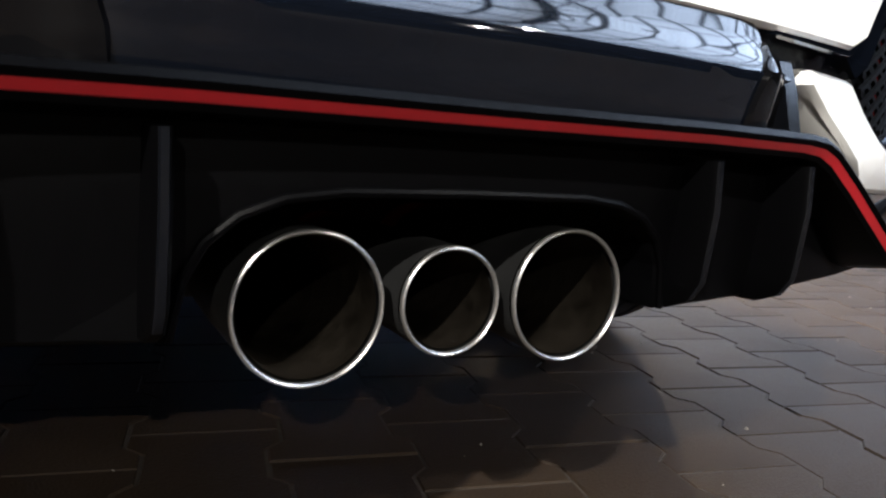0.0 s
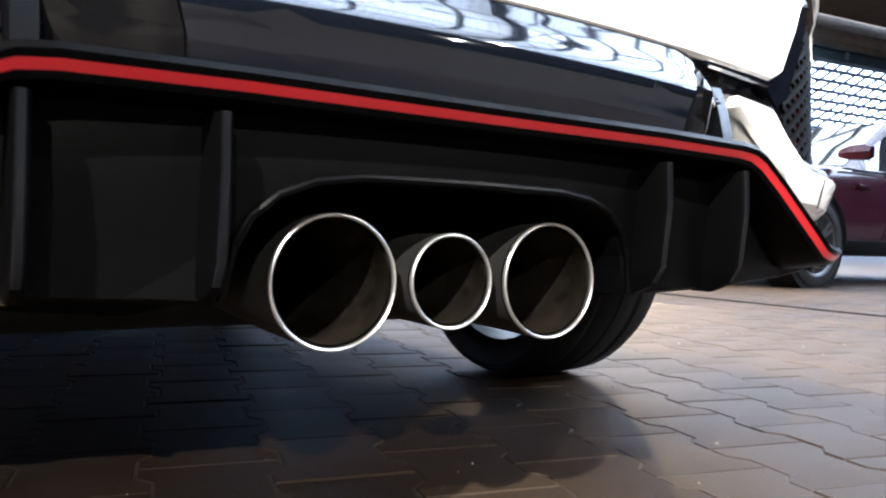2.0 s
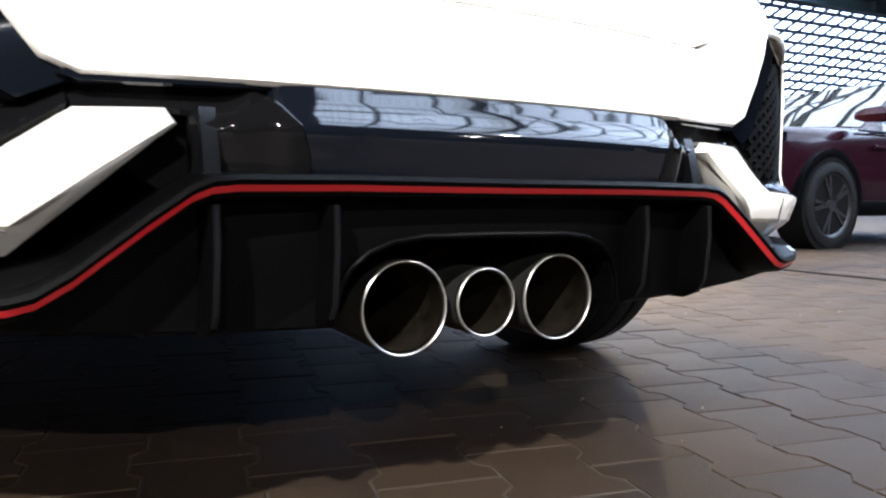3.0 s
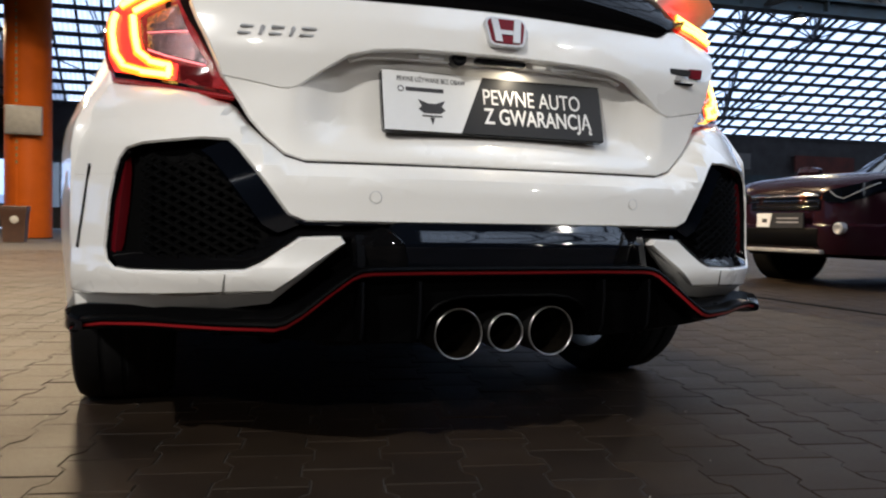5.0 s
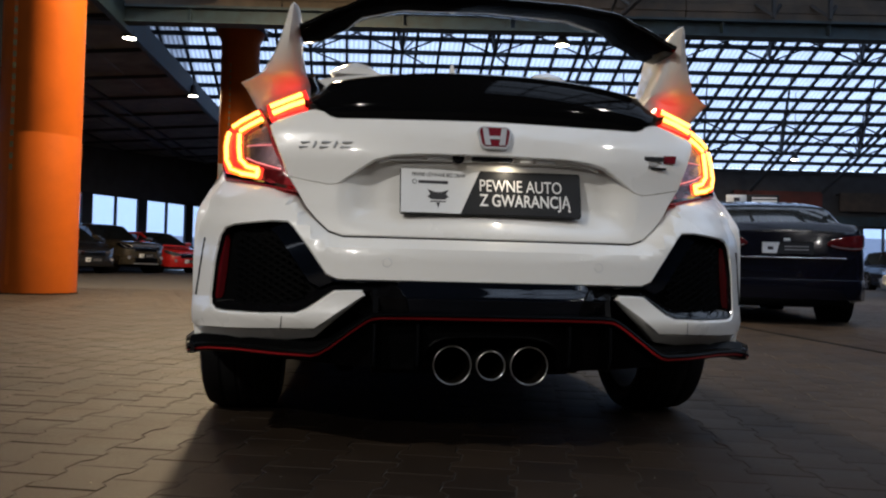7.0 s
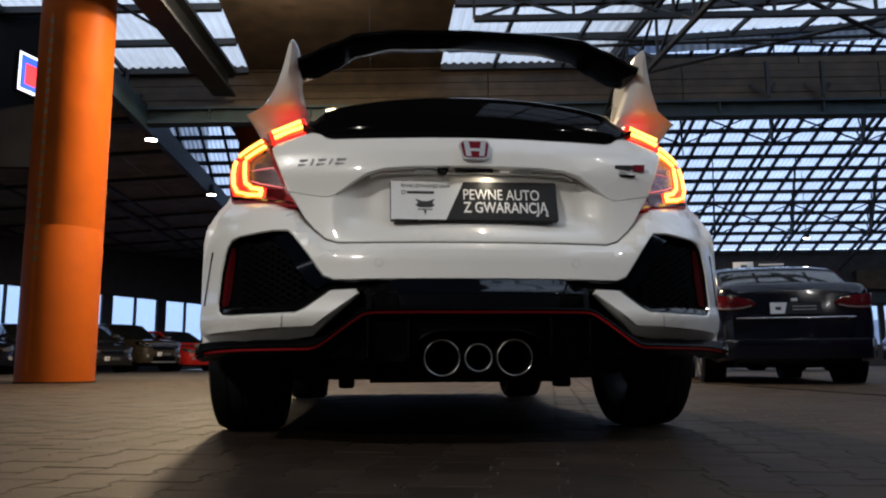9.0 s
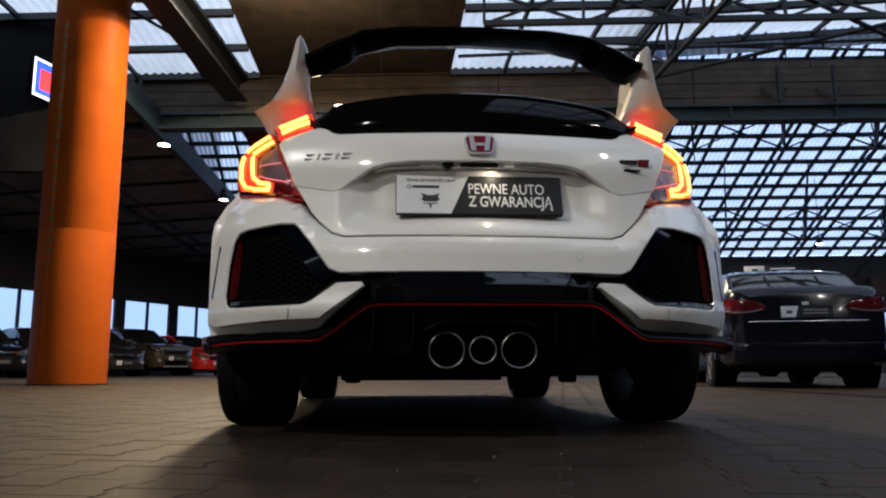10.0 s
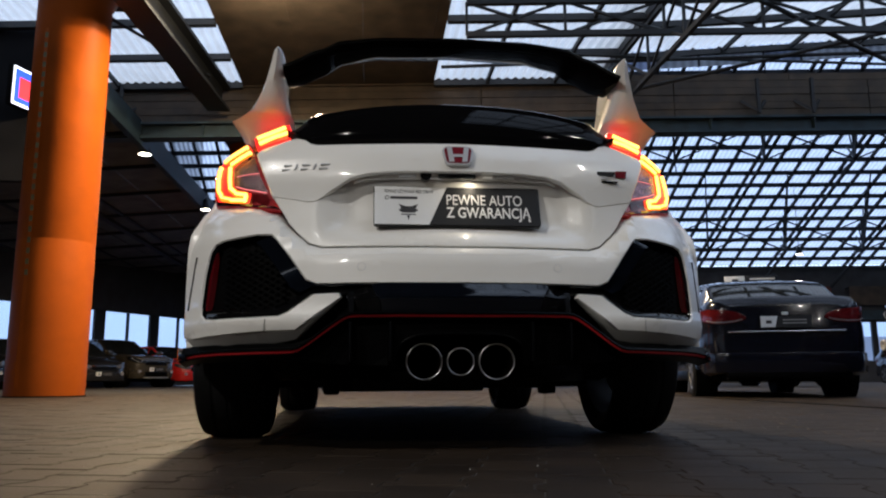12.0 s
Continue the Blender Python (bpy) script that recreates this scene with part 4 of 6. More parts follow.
part("pinstripe", ribbon(full, [(0.0028, -0.0032), (-0.0028, 0.0030), (0.012, 0.0030), (0.012, -0.0032)]), RED, hero, "thin red accent line")
part("upper_lip", ribbon(full, [(-0.0026, 0.0031), (-0.006, 0.008), (-0.002, 0.013), (0.06, 0.018), (0.10, 0.018), (0.10, 0.0031)]), PLASTIC, hero, "black lip above the red line")
part("lower_lip", ribbon(full, [(0.10, -0.0033), (0.10, -0.02), (0.04, -0.014), (0.006, -0.008), (0.0028, -0.0033)]), PLASTIC, hero)
for sx in (1, -1):
    # corner winglet and shelf above the outer lip
    line = [(0.37, 0.405, 0.30), (0.456, 0.345, 0.25), (0.505, 0.330, 0.2), (0.60, 0.332, 0.2), (0.74, 0.333, 0.18), (0.85, 0.330, 0.14), (0.884, 0.325, 0.10)]
    rings = []
    for x, z, dp in line:
        y = lip_y(x)
        low = curve(x, [p[0] for p in STRIPE], [p[1] for p in STRIPE]) + 0.012
        rings.append([(sx * x, y + 0.03, low), (sx * x, y + 0.055, max(low + 0.004, z)), (sx * x, y + dp, max(low + 0.004, z)), (sx * x, y + dp, low)])
    part("corner_shelf", loft(bmesh.new(), rings), PLASTIC, hero, "black corner shelf")
    tipb = [[(sx * 0.856, 0.13, 0.283), (sx * 0.856, 0.13, 0.30), (sx * 0.856, 0.36, 0.315), (sx * 0.856, 0.36, 0.27)], [(sx * 0.884, 0.165, 0.280), (sx * 0.884, 0.165, 0.308), (sx * 0.884, 0.40, 0.325), (sx * 0.884, 0.40, 0.275)], [(sx * 0.894, 0.19, 0.284), (sx * 0.894, 0.19, 0.322), (sx * 0.894, 0.40, 0.34), (sx * 0.894, 0.40, 0.28)]]
    part("corner_winglet", loft(bmesh.new(), tipb), GLOSS, hero, "black corner winglet")

# diffuser with its exhaust opening
ARCH = [(0.205, 0.262), (0.198, 0.300), (0.186, 0.324), (0.166, 0.341), (0.138, 0.352), (0.10, 0.357), (0.0, 0.358)]
diff = [(0.205, 0.262), (0.36, 0.268), (0.50, 0.278), (0.58, 0.288)] + [(0.484, 0.296), (0.456, 0.312), (0.392, 0.360), (0.350, 0.388), (0.31, 0.395), (0.0, 0.396)]
diff_outline = mirrored([(0.0, 0.358)] + ARCH[-2::-1] + diff[1:])


def on_diffuser(x, z, d):
    return Vector((x, -0.066 + crown(x) * 0.6 + 0.10 * max(0.0, 0.36 - z) + d, z))


part("diffuser", sheet([diff_outline], on_diffuser, 0.04, (0.04, 0.02), 0.004), PLASTIC, hero, "matt black diffuser with an opening for the exhaust")
rim_line = [(-x, z) for x, z in ARCH] + [(x, z) for x, z in reversed(ARCH[:-1])]
part("opening_rim", tube(bmesh.new(), [on_diffuser(x, z, -0.003) for x, z in rim_line], 0.0035, 8), PLASTIC, hero, "raised rim of the exhaust opening")
part("opening_shroud", loft(bmesh.new(), [[(x * s, y, 0.262 + (z - 0.262) * s) for x, z in rim_line] for y, s in ((-0.055, 1.0), (0.02, 0.98), (0.16, 0.9), (0.2, 0.86))], False, False), PLASTIC, hero, "dark shroud round the tail pipes")
for x in (0.215, 0.334):
    for sx in (1, -1):
        zt = 0.392
        f = on_diffuser(x, 0.33, 0)
        rings = [[(sx * (x - 0.0035), y, z), (sx * (x + 0.0035), y, z), (sx * (x + 0.0055), y + 0.004, z), (sx * (x + 0.008), f.y + 0.015, z), (sx * (x - 0.008), f.y + 0.015, z), (sx * (x - 0.0055), y + 0.004, z)] for z, y in ((zt, lip_y(x) + 0.006), (0.35, lip_y(x) + 0.004), (0.29, lip_y(x) + 0.010), (0.272, lip_y(x) + 0.022), (0.262, lip_y(x) + 0.045))]
        fin = part("diffuser_fin", loft(bmesh.new(), rings), PLASTIC, hero, "upright diffuser fin")
        # thin paler satin strip added to put a bluish sheen on the fin front
        edge = [[(sx * (x + a), y + b, z) for a, b in ((-0.0036, 0.0005), (-0.0022, -0.0016), (0.0022, -0.0016), (0.0036, 0.0005))] for z, y in ((zt, lip_y(x) + 0.006), (0.35, lip_y(x) + 0.004), (0.29, lip_y(x) + 0.010), (0.274, lip_y(x) + 0.021))]
        part("fin_sheen", loft(bmesh.new(), edge), SATIN, fin, "satin strip giving the front edge its sheen")
# slats that run forward under the outer diffuser
for sx in (1, -1):
    part("diffuser_floor", loft(bmesh.new(), [[(sx * 0.205, y, z), (sx * 0.60, y + 0.05, z + 0.022), (sx * 0.60, y + 0.05, z + 0.06), (sx * 0.205, y, z + 0.06)] for y, z in ((-0.055, 0.262), (0.08, 0.247), (0.30, 0.215), (0.42, 0.20))]), PLASTIC, hero, "sloping underside of the diffuser")

# three tail pipes
for x, r in ((-0.111, 0.0555), (0.0, 0.0425), (0.111, 0.0555)):
    tp = new("tail_pipe")
    tp.parent = hero
    tp.location = (x, -0.043, 0.2745)
    part("outer_pipe", lathe(bmesh.new(), [(0.30, r * 0.80), (0.12, r * 0.95), (0.02, r * 0.985), (0.004, r * 0.99)], "y", 48), PIPE, tp, "dull steel pipe")
    part("rolled_rim", lathe(bmesh.new(), [(0.0028 * math.sin(math.pi * k / 6), r - 0.0018 - 0.0018 * math.cos(math.pi * k / 6)) for k in range(13)], "y", 72), RIMSTEEL, tp, "bright rolled rim")
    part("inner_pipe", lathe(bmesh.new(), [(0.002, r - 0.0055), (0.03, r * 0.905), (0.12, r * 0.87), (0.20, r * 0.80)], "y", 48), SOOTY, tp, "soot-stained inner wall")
    part("bore", lathe(bmesh.new(), [(0.199, r * 0.81), (0.26, r * 0.76), (0.29, 0.001)], "y", 32), SOOT_SHADE, tp)
part("silencer", loft(bmesh.new(), [[(sx_, 0.40 + 0.13 * math.cos(2 * math.pi * k / 20), 0.265 + 0.075 * math.sin(2 * math.pi * k / 20)) for k in range(20)] for sx_ in (-0.33, -0.28, 0.28, 0.33)]), PIPE, hero, "dull steel silencer box")

# hatch: upper skin, recessed lower skin
hatch_up = [(0.0, 0.880), (0.22, 0.878), (0.292, 0.872), (0.344, 0.858), (0.397, 0.824), (0.440, 0.793), (0.458, 0.785), (0.48, 0.785), (0.591, 0.806), (0.605, 0.843), (0.641, 0.927), (0.651, 0.958), (0.637, 0.972), (0.548, 1.003), (0.518, 1.010), (0.498, 1.004), (0.478, 0.986), (0.455, 0.979), (0.26, 0.978), (0.0, 0.980)]
part("hatch_skin", sheet([mirrored(hatch_up)], on_hatch, 0.03, (0.04, 0.025), 0.005), WHITE, hero, "white upper tailgate skin")
hatch_lo = [(0.0, 0.6365), (0.43, 0.638), (0.470, 0.651), (0.508, 0.686), (0.536, 0.719), (0.559, 0.758), (0.587, 0.8), (0.590, 0.8015), (0.48, 0.781), (0.462, 0.781), (0.445, 0.800), (0.397, 0.850), (0.344, 0.886), (0.24, 0.90), (0.0, 0.905)]
part("hatch_recess", sheet([mirrored(hatch_lo)], on_recess, 0.02, (0.025, 0.02), 0.004), WHITE, hero, "white lower tailgate skin with the plate recess")
part("seam_backing", sheet([mirrored([(0.0, 0.60), (0.45, 0.60), (0.53, 0.66), (0.60, 0.75), (0.70, 0.80), (0.70, 1.0), (0.62, 1.0), (0.56, 0.79), (0.50, 0.70), (0.43, 0.66), (0.0, 0.66)])], lambda x, z, d: Vector((x, 0.030 + 0.25 * max(0, z - 0.68) + crown(x) + d, z)), 0.01, (0.1, 0.05), 0.002), DARK, hero, "dark shut line")
# handle ledge, camera and plate lamps under the overhang
part("ledge", sheet([mirrored([(0.0, 0.866), (0.30, 0.862), (0.33, 0.852), (0.34, 0.872), (0.0, 0.886)])], lambda x, z, d: Vector((x, 0.018 + crown(x) + d, z)), 0.03, (0.06, 0.03), 0.003), WHITE, hero)
part("reversing_camera", lathe(bmesh.new(), [(0.02, 0.018), (-0.006, 0.018), (-0.009, 0.012), (-0.006, 0.007), (-0.006, 0.0001)], "y", 20, (-0.101, 0.012, 0.871)), GLOSS, hero, "small black reversing camera")
boxpart("tailgate_switch", (-0.062, 0.062, 0.004, 0.026, 0.862, 0.876), GLOSS, hero, 0.006, "black tailgate release pad")
for sx in (1, -1):
    boxpart("plate_lamp", (sx * 0.16 - 0.03, sx * 0.16 + 0.03, 0.012, 0.05, 0.866, 0.876), PLATEW, hero, 0.004)

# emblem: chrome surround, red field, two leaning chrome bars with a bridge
em = new("emblem")
em.parent = hero
em.matrix_local = pose(0, -0.0125, 0.930, -14, 0, 0)


def rounded(w0, w1, h, r, n=6):
    """A rounded trapezium, w0 wide below and w1 above."""
    pts = []
    for cx, cz, a0 in ((w1 / 2 - r, h / 2 - r, 0), (-w1 / 2 + r, h / 2 - r, 90), (-w0 / 2 + r, -h / 2 + r, 180), (w0 / 2 - r, -h / 2 + r, 270)):
        for k in range(n + 1):
            a = radians(a0 + 90 * k / n)
            pts.append((cx + r * math.cos(a), cz + r * math.sin(a)))
    return pts


def slab(loop, y0, y1, bevel=0.0):
    bm = bmesh.new()
    rings = [[(x, y1, z) for x, z in loop], [(x, y0 + bevel, z) for x, z in loop]]
    if bevel:
        cx, cz = sum(p[0] for p in loop) / len(loop), sum(p[1] for p in loop) / len(loop)
        rings.append([(cx + (x - cx) * (1 - bevel * 12), y0, cz + (z - cz) * (1 - bevel * 12)) for x, z in loop])
    return loft(bm, rings)


part("emblem_rim", slab(rounded(0.086, 0.099, 0.068, 0.016), -0.006, 0.008, 0.002), SILVER, em, "chrome rim")
part("emblem_field", slab(rounded(0.076, 0.088, 0.058, 0.013), -0.0072, -0.004), BADGERED, em, "deep red field")
for sx in (1, -1):
    part("emblem_bar", slab([(sx * 0.012, -0.026), (sx * 0.029, -0.026), (sx * 0.036, 0.027), (sx * 0.020, 0.027)], -0.0105, -0.006, 0.001), SILVER, em)
part("emblem_bridge", slab([(-0.015, -0.008), (0.015, -0.008), (0.015, 0.002), (-0.015, 0.002)], -0.0098, -0.006), SILVER, em)
# badges as plain raised shapes
b1 = new("model_badge")
b1.parent = hero
xs = -0.565
for w, tilt in ((0.030, 1), (0.010, 1), (0.030, -1), (0.010, 1), (0.034, 1)):
    y = on_hatch(xs + w / 2, 0.898, 0).y
    if w > 0.02:
        for za in (0.889, 0.9035):
            part("badge_bar", slab([(xs + (za - 0.889) * 0.4, za), (xs + w - 0.005 + (za - 0.889) * 0.4, za), (xs + w - 0.003 + (za - 0.889) * 0.4, za + 0.0045), (xs + 0.002 + (za - 0.889) * 0.4, za + 0.0045)], y - 0.005, y + 0.003), SILVER, b1, "plain raised silver shape")
    else:
        part("badge_bar", slab([(xs, 0.889), (xs + w - 0.004, 0.889), (xs + w + 0.003, 0.908), (xs + 0.007, 0.908)], y - 0.005, y + 0.003), SILVER, b1, "plain raised silver shape")
    xs += w + 0.010
b2 = new("version_badge")
b2.parent = hero
for x0, x1, z0, z1, mm in ((0.470, 0.532, 0.889, 0.903, PLATED), (0.538, 0.575, 0.885, 0.909, BADGERED), (0.483, 0.507, 0.874, 0.884, SILVER), (0.483, 0.540, 0.864, 0.870, GLOSS)):
    y = on_hatch((x0 + x1) / 2, z0, 0).y
    part("badge_bar", slab([(x0, z0), (x1, z0), (x1 + 0.004, z1), (x0 + 0.004, z1)], y - 0.005, y + 0.004, 0.001), mm, b2, "plain raised shape")

# plate lamp under the tailgate edge
part("plate_lamp", box(bmesh.new(), 0.085, 0.115, 0.010, 0.02, 0.866, 0.870, 0.001), PLATEGLOW, hero, "small lit plate lamp")
nl_light = new("plate_lamp_glow", bpy.data.lights.new("plate_lamp_glow", "AREA"))
nl_light.data.shape, nl_light.data.size, nl_light.data.energy, nl_light.data.color = "DISK", 0.012, 0.10, (1.0, 0.86, 0.64)
nl_light.matrix_world = look((0.05, 0.002, 0.864), (0.02, -0.012, 0.70))

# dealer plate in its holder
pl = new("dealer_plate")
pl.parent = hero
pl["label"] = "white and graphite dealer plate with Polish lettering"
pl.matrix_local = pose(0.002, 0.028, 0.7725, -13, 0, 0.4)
part("holder", slab(rounded(0.541, 0.541, 0.139, 0.008), -0.002, 0.014, 0.001), GLOSS, pl, "black plate holder")
part("plate_white", slab([(-0.268, -0.067), (-0.093, -0.067), (-0.034, 0.067), (-0.268, 0.067)], -0.0045, -0.0021), PLATEW, pl, "white field")
part("plate_graphite", slab([(-0.0925, -0.067), (0.268, -0.067), (0.268, 0.067), (-0.0335, 0.067)], -0.0045, -0.0021), PLATED, pl, "graphite field")
up = pose(0, 0, 0, 90, 0, 0)
words("PEWNE AUTO", 0.052, PRINTW, pl, pose(-0.038, -0.0048, 0.004, 90, 0, 0), width=0.247)
words("Z GWARANCJĄ", 0.052, PRINTW, pl, pose(-0.036, -0.0048, -0.041, 90, 0, 0), width=0.275, bold=0.0007)
words("PEWNE UŻYWANE BEZ OBAW", 0.016, PRINT, pl, pose(-0.236, -0.0048, 0.044, 90, 0, 0), width=0.158)
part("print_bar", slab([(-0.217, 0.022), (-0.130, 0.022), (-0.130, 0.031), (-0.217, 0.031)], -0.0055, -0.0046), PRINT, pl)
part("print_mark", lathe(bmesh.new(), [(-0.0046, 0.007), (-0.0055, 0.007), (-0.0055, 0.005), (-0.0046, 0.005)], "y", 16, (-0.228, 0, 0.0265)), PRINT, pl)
part("plate_motif", slab([(-0.190, 0.004), (-0.168, -0.004), (-0.150, -0.004), (-0.128, 0.004), (-0.136, -0.010), (-0.128, -0.018), (-0.140, -0.026), (-0.178, -0.026), (-0.190, -0.018), (-0.182, -0.010)], -0.0056, -0.0046), PRINT, pl, "plain dark motif")
part("plate_motif", slab([(-0.164, -0.036), (-0.154, -0.036), (-0.159, -0.052)], -0.0056, -0.0046), PRINT, pl)
part("motif_bar", slab([(-0.182, -0.034), (-0.136, -0.034), (-0.136, -0.031), (-0.182, -0.031)], -0.0056, -0.0046), PRINT, pl)

# tail lamps
for sx in (1, -1):
    def lamp_place(x, z, d, sx=sx):
        p = on_lamp(x, z, d)
        return Vector((sx * p.x, p.y, p.z))
    la = new("tail_lamp")
    la.parent = hero
    la["label"] = "lit red tail lamp with glowing C-shaped tubes"
    lens = [(0.570, 0.764), (0.68, 0.786), (0.806, 0.812), (0.820, 0.86), (0.826, 0.93), (0.816, 0.970), (0.790, 0.992), (0.703, 1.032), (0.681, 1.004), (0.658, 0.945), (0.616, 0.855)]

    def skinned(loop, depth, thick, place=lamp_place):
        bm = sheet([loop], lambda x, z, d: place(x, z, d + depth), thick, (0.04, 0.03), 0.001)
        if sx < 0:
            bmesh.ops.reverse_faces(bm, faces=bm.faces[:])
        return bm
    bm = sheet([lens], lamp_place, 0.05, (0.04, 0.03), 0.006)
    if sx < 0:
        bmesh.ops.reverse_faces(bm, faces=bm.faces[:])
    part("lens", bm, LAMPDARK, la, "smoked red lens")

    def run(pts, dep, place=lamp_place):
        return [place(x, z, dep) for x, z in pts]
    # glowing red field behind the tubes: a bar along the top, then a hook that turns inwards at the foot
    glow = [(0.686, 1.001), (0.703, 1.028), (0.790, 0.988), (0.813, 0.968), (0.822, 0.93), (0.816, 0.862), (0.800, 0.826), (0.750, 0.806), (0.680, 0.797), (0.676, 0.836), (0.722, 0.848), (0.744, 0.872), (0.752, 0.905), (0.755, 0.950), (0.725, 0.972)]
    part("red_lens", skinned(glow, -0.002, 0.006), LEDRED, la, "red glowing lens")
    tubes = ([(0.705, 1.018), (0.755, 0.998), (0.790, 0.981)], [(0.692, 0.996), (0.727, 0.981), (0.763, 0.964)],
             [(0.803, 0.966), (0.809, 0.95), (0.811, 0.917), (0.804, 0.872), (0.784, 0.838), (0.745, 0.822), (0.694, 0.812)],
             [(0.767, 0.953), (0.763, 0.905), (0.755, 0.868), (0.730, 0.844), (0.692, 0.832)], [(0.693, 0.830), (0.695, 0.813)])
    for pts in tubes:
        part("halo_tube", tube(bmesh.new(), run(pts, -0.001), 0.0115, 8), LEDHALO, la, "orange glowing light guide")
        part("light_tube", tube(bmesh.new(), run(pts, -0.0085), 0.0068, 8), LED, la, "bright yellow-white light guide")
    bowl = [(0.738, 0.945), (0.720, 0.958), (0.676, 0.976), (0.655, 0.912), (0.618, 0.836), (0.670, 0.850), (0.715, 0.863), (0.735, 0.880)]
    part("reflector_bowl", skinned(bowl, -0.0015, 0.005), LAMPCHROME, la, "clear lens over a dark reflector bowl")
    part("light_line", tube(bmesh.new(), run([(0.735, 0.872), (0.700, 0.856), (0.655, 0.842), (0.622, 0.833)], -0.004), 0.0022, 6), LEDPINK, la, "thin pink light line")
    part("light_line", tube(bmesh.new(), run([(0.737, 0.912), (0.690, 0.912), (0.656, 0.911)], -0.004), 0.0014, 6), LEDPINK, la)
    part("turn_lens", skinned([(0.672, 0.834), (0.672, 0.797), (0.612, 0.782), (0.606, 0.800), (0.618, 0.826)], -0.003, 0.005), LAMPRED, la, "unlit red lower lens")
    part("lamp_foot", skinned([(0.571, 0.766), (0.68, 0.789), (0.802, 0.815), (0.808, 0.829), (0.68, 0.799), (0.585, 0.779)], -0.004, 0.006), GLOSS, la, "black foot of the lamp")

    def hl_place(x, z, d, sx=sx):
        p = on_hatch(x, z, d)
        return Vector((sx * p.x, p.y + 0.0, p.z))
    hl = new("tailgate_lamp")
    hl.parent = hero
    hl["label"] = "lit red lamp on the tailgate"
    bm = sheet([[(0.654, 0.979), (0.552, 1.011), (0.538, 1.023), (0.558, 1.078), (0.670, 1.027)]], hl_place, 0.05, (0.05, 0.04), 0.004)
    if sx < 0:
        bmesh.ops.reverse_faces(bm, faces=bm.faces[:])
    part("lens", bm, LEDRED, hl, "red glowing lens")
    for pts in ([(0.658, 1.020), (0.610, 1.043), (0.566, 1.063)], [(0.648, 0.996), (0.600, 1.019), (0.556, 1.038)]):
        part("halo_tube", tube(bmesh.new(), run(pts, -0.001, hl_place), 0.0115, 8), LEDHALO, hl, "orange glowing light guide")
        part("light_tube", tube(bmesh.new(), run(pts, -0.0085, hl_place), 0.0068, 8), LED, hl, "bright yellow-white light guide")

# black spoiler lip and rear window
def lip_top(x):
    return 1.142 - 0.05 * (abs(x) / 0.55) ** 2.4


rings = []
for i in range(-14, 15):
    x = 0.555 * i / 14
    c = crown(x)
    zt = lip_top(x)
    zb = 0.972 if abs(x) < 0.47 else 0.972 + (abs(x) - 0.47) * 0.55
    zt = zb + (zt - zb) * (1.0 if abs(i) < 13 else 0.74 if abs(i) == 13 else 0.3)
    rings.append([(x, 0.042 + c, zb), (x, 0.026 + c, zb + 0.022), (x, 0.034 + c, zb + (zt - zb) * 0.45), (x, 0.046 + c, zb + (zt - zb) * 0.75), (x, 0.066 + c, zt - 0.012), (x, 0.085 + c, zt - 0.003), (x, 0.14 + c, zt + 0.004), (x, 0.20 + c, zt - 0.03), (x, 0.20 + c, zb)])
part("spoiler_lip", loft(bmesh.new(), rings), LIPBLACK, hero, "gloss black lip below the rear window", 50)
win = []
for y, z, w in ((0.20, 1.10, 0.60), (0.45, 1.185, 0.60), (0.75, 1.285, 0.585), (1.02, 1.352, 0.56)):
    win.append([(x * w, y + 0.1 * x * x, z - 0.05 * abs(x) ** 2.5) for x in (-1, -0.75, -0.5, -0.25, 0, 0.25, 0.5, 0.75, 1)] + [(w * 0.9, y, z - 0.15), (-w * 0.9, y, z - 0.15)])
part("rear_window", loft(bmesh.new(), win), TINT, hero, "dark tinted rear window")

# rear wing: two white stays and an arched black blade
def wing_z(x):
    return curve(abs(x), [0.0, 0.23, 0.38, 0.45, 0.58], [1.362, 1.357, 1.341, 1.308, 1.247])


def wing_front(x):
    return curve(abs(x), [0.0, 0.26, 0.38, 0.455, 0.53, 0.58], [1.370, 1.362, 1.338, 1.289, 1.252, 1.243])


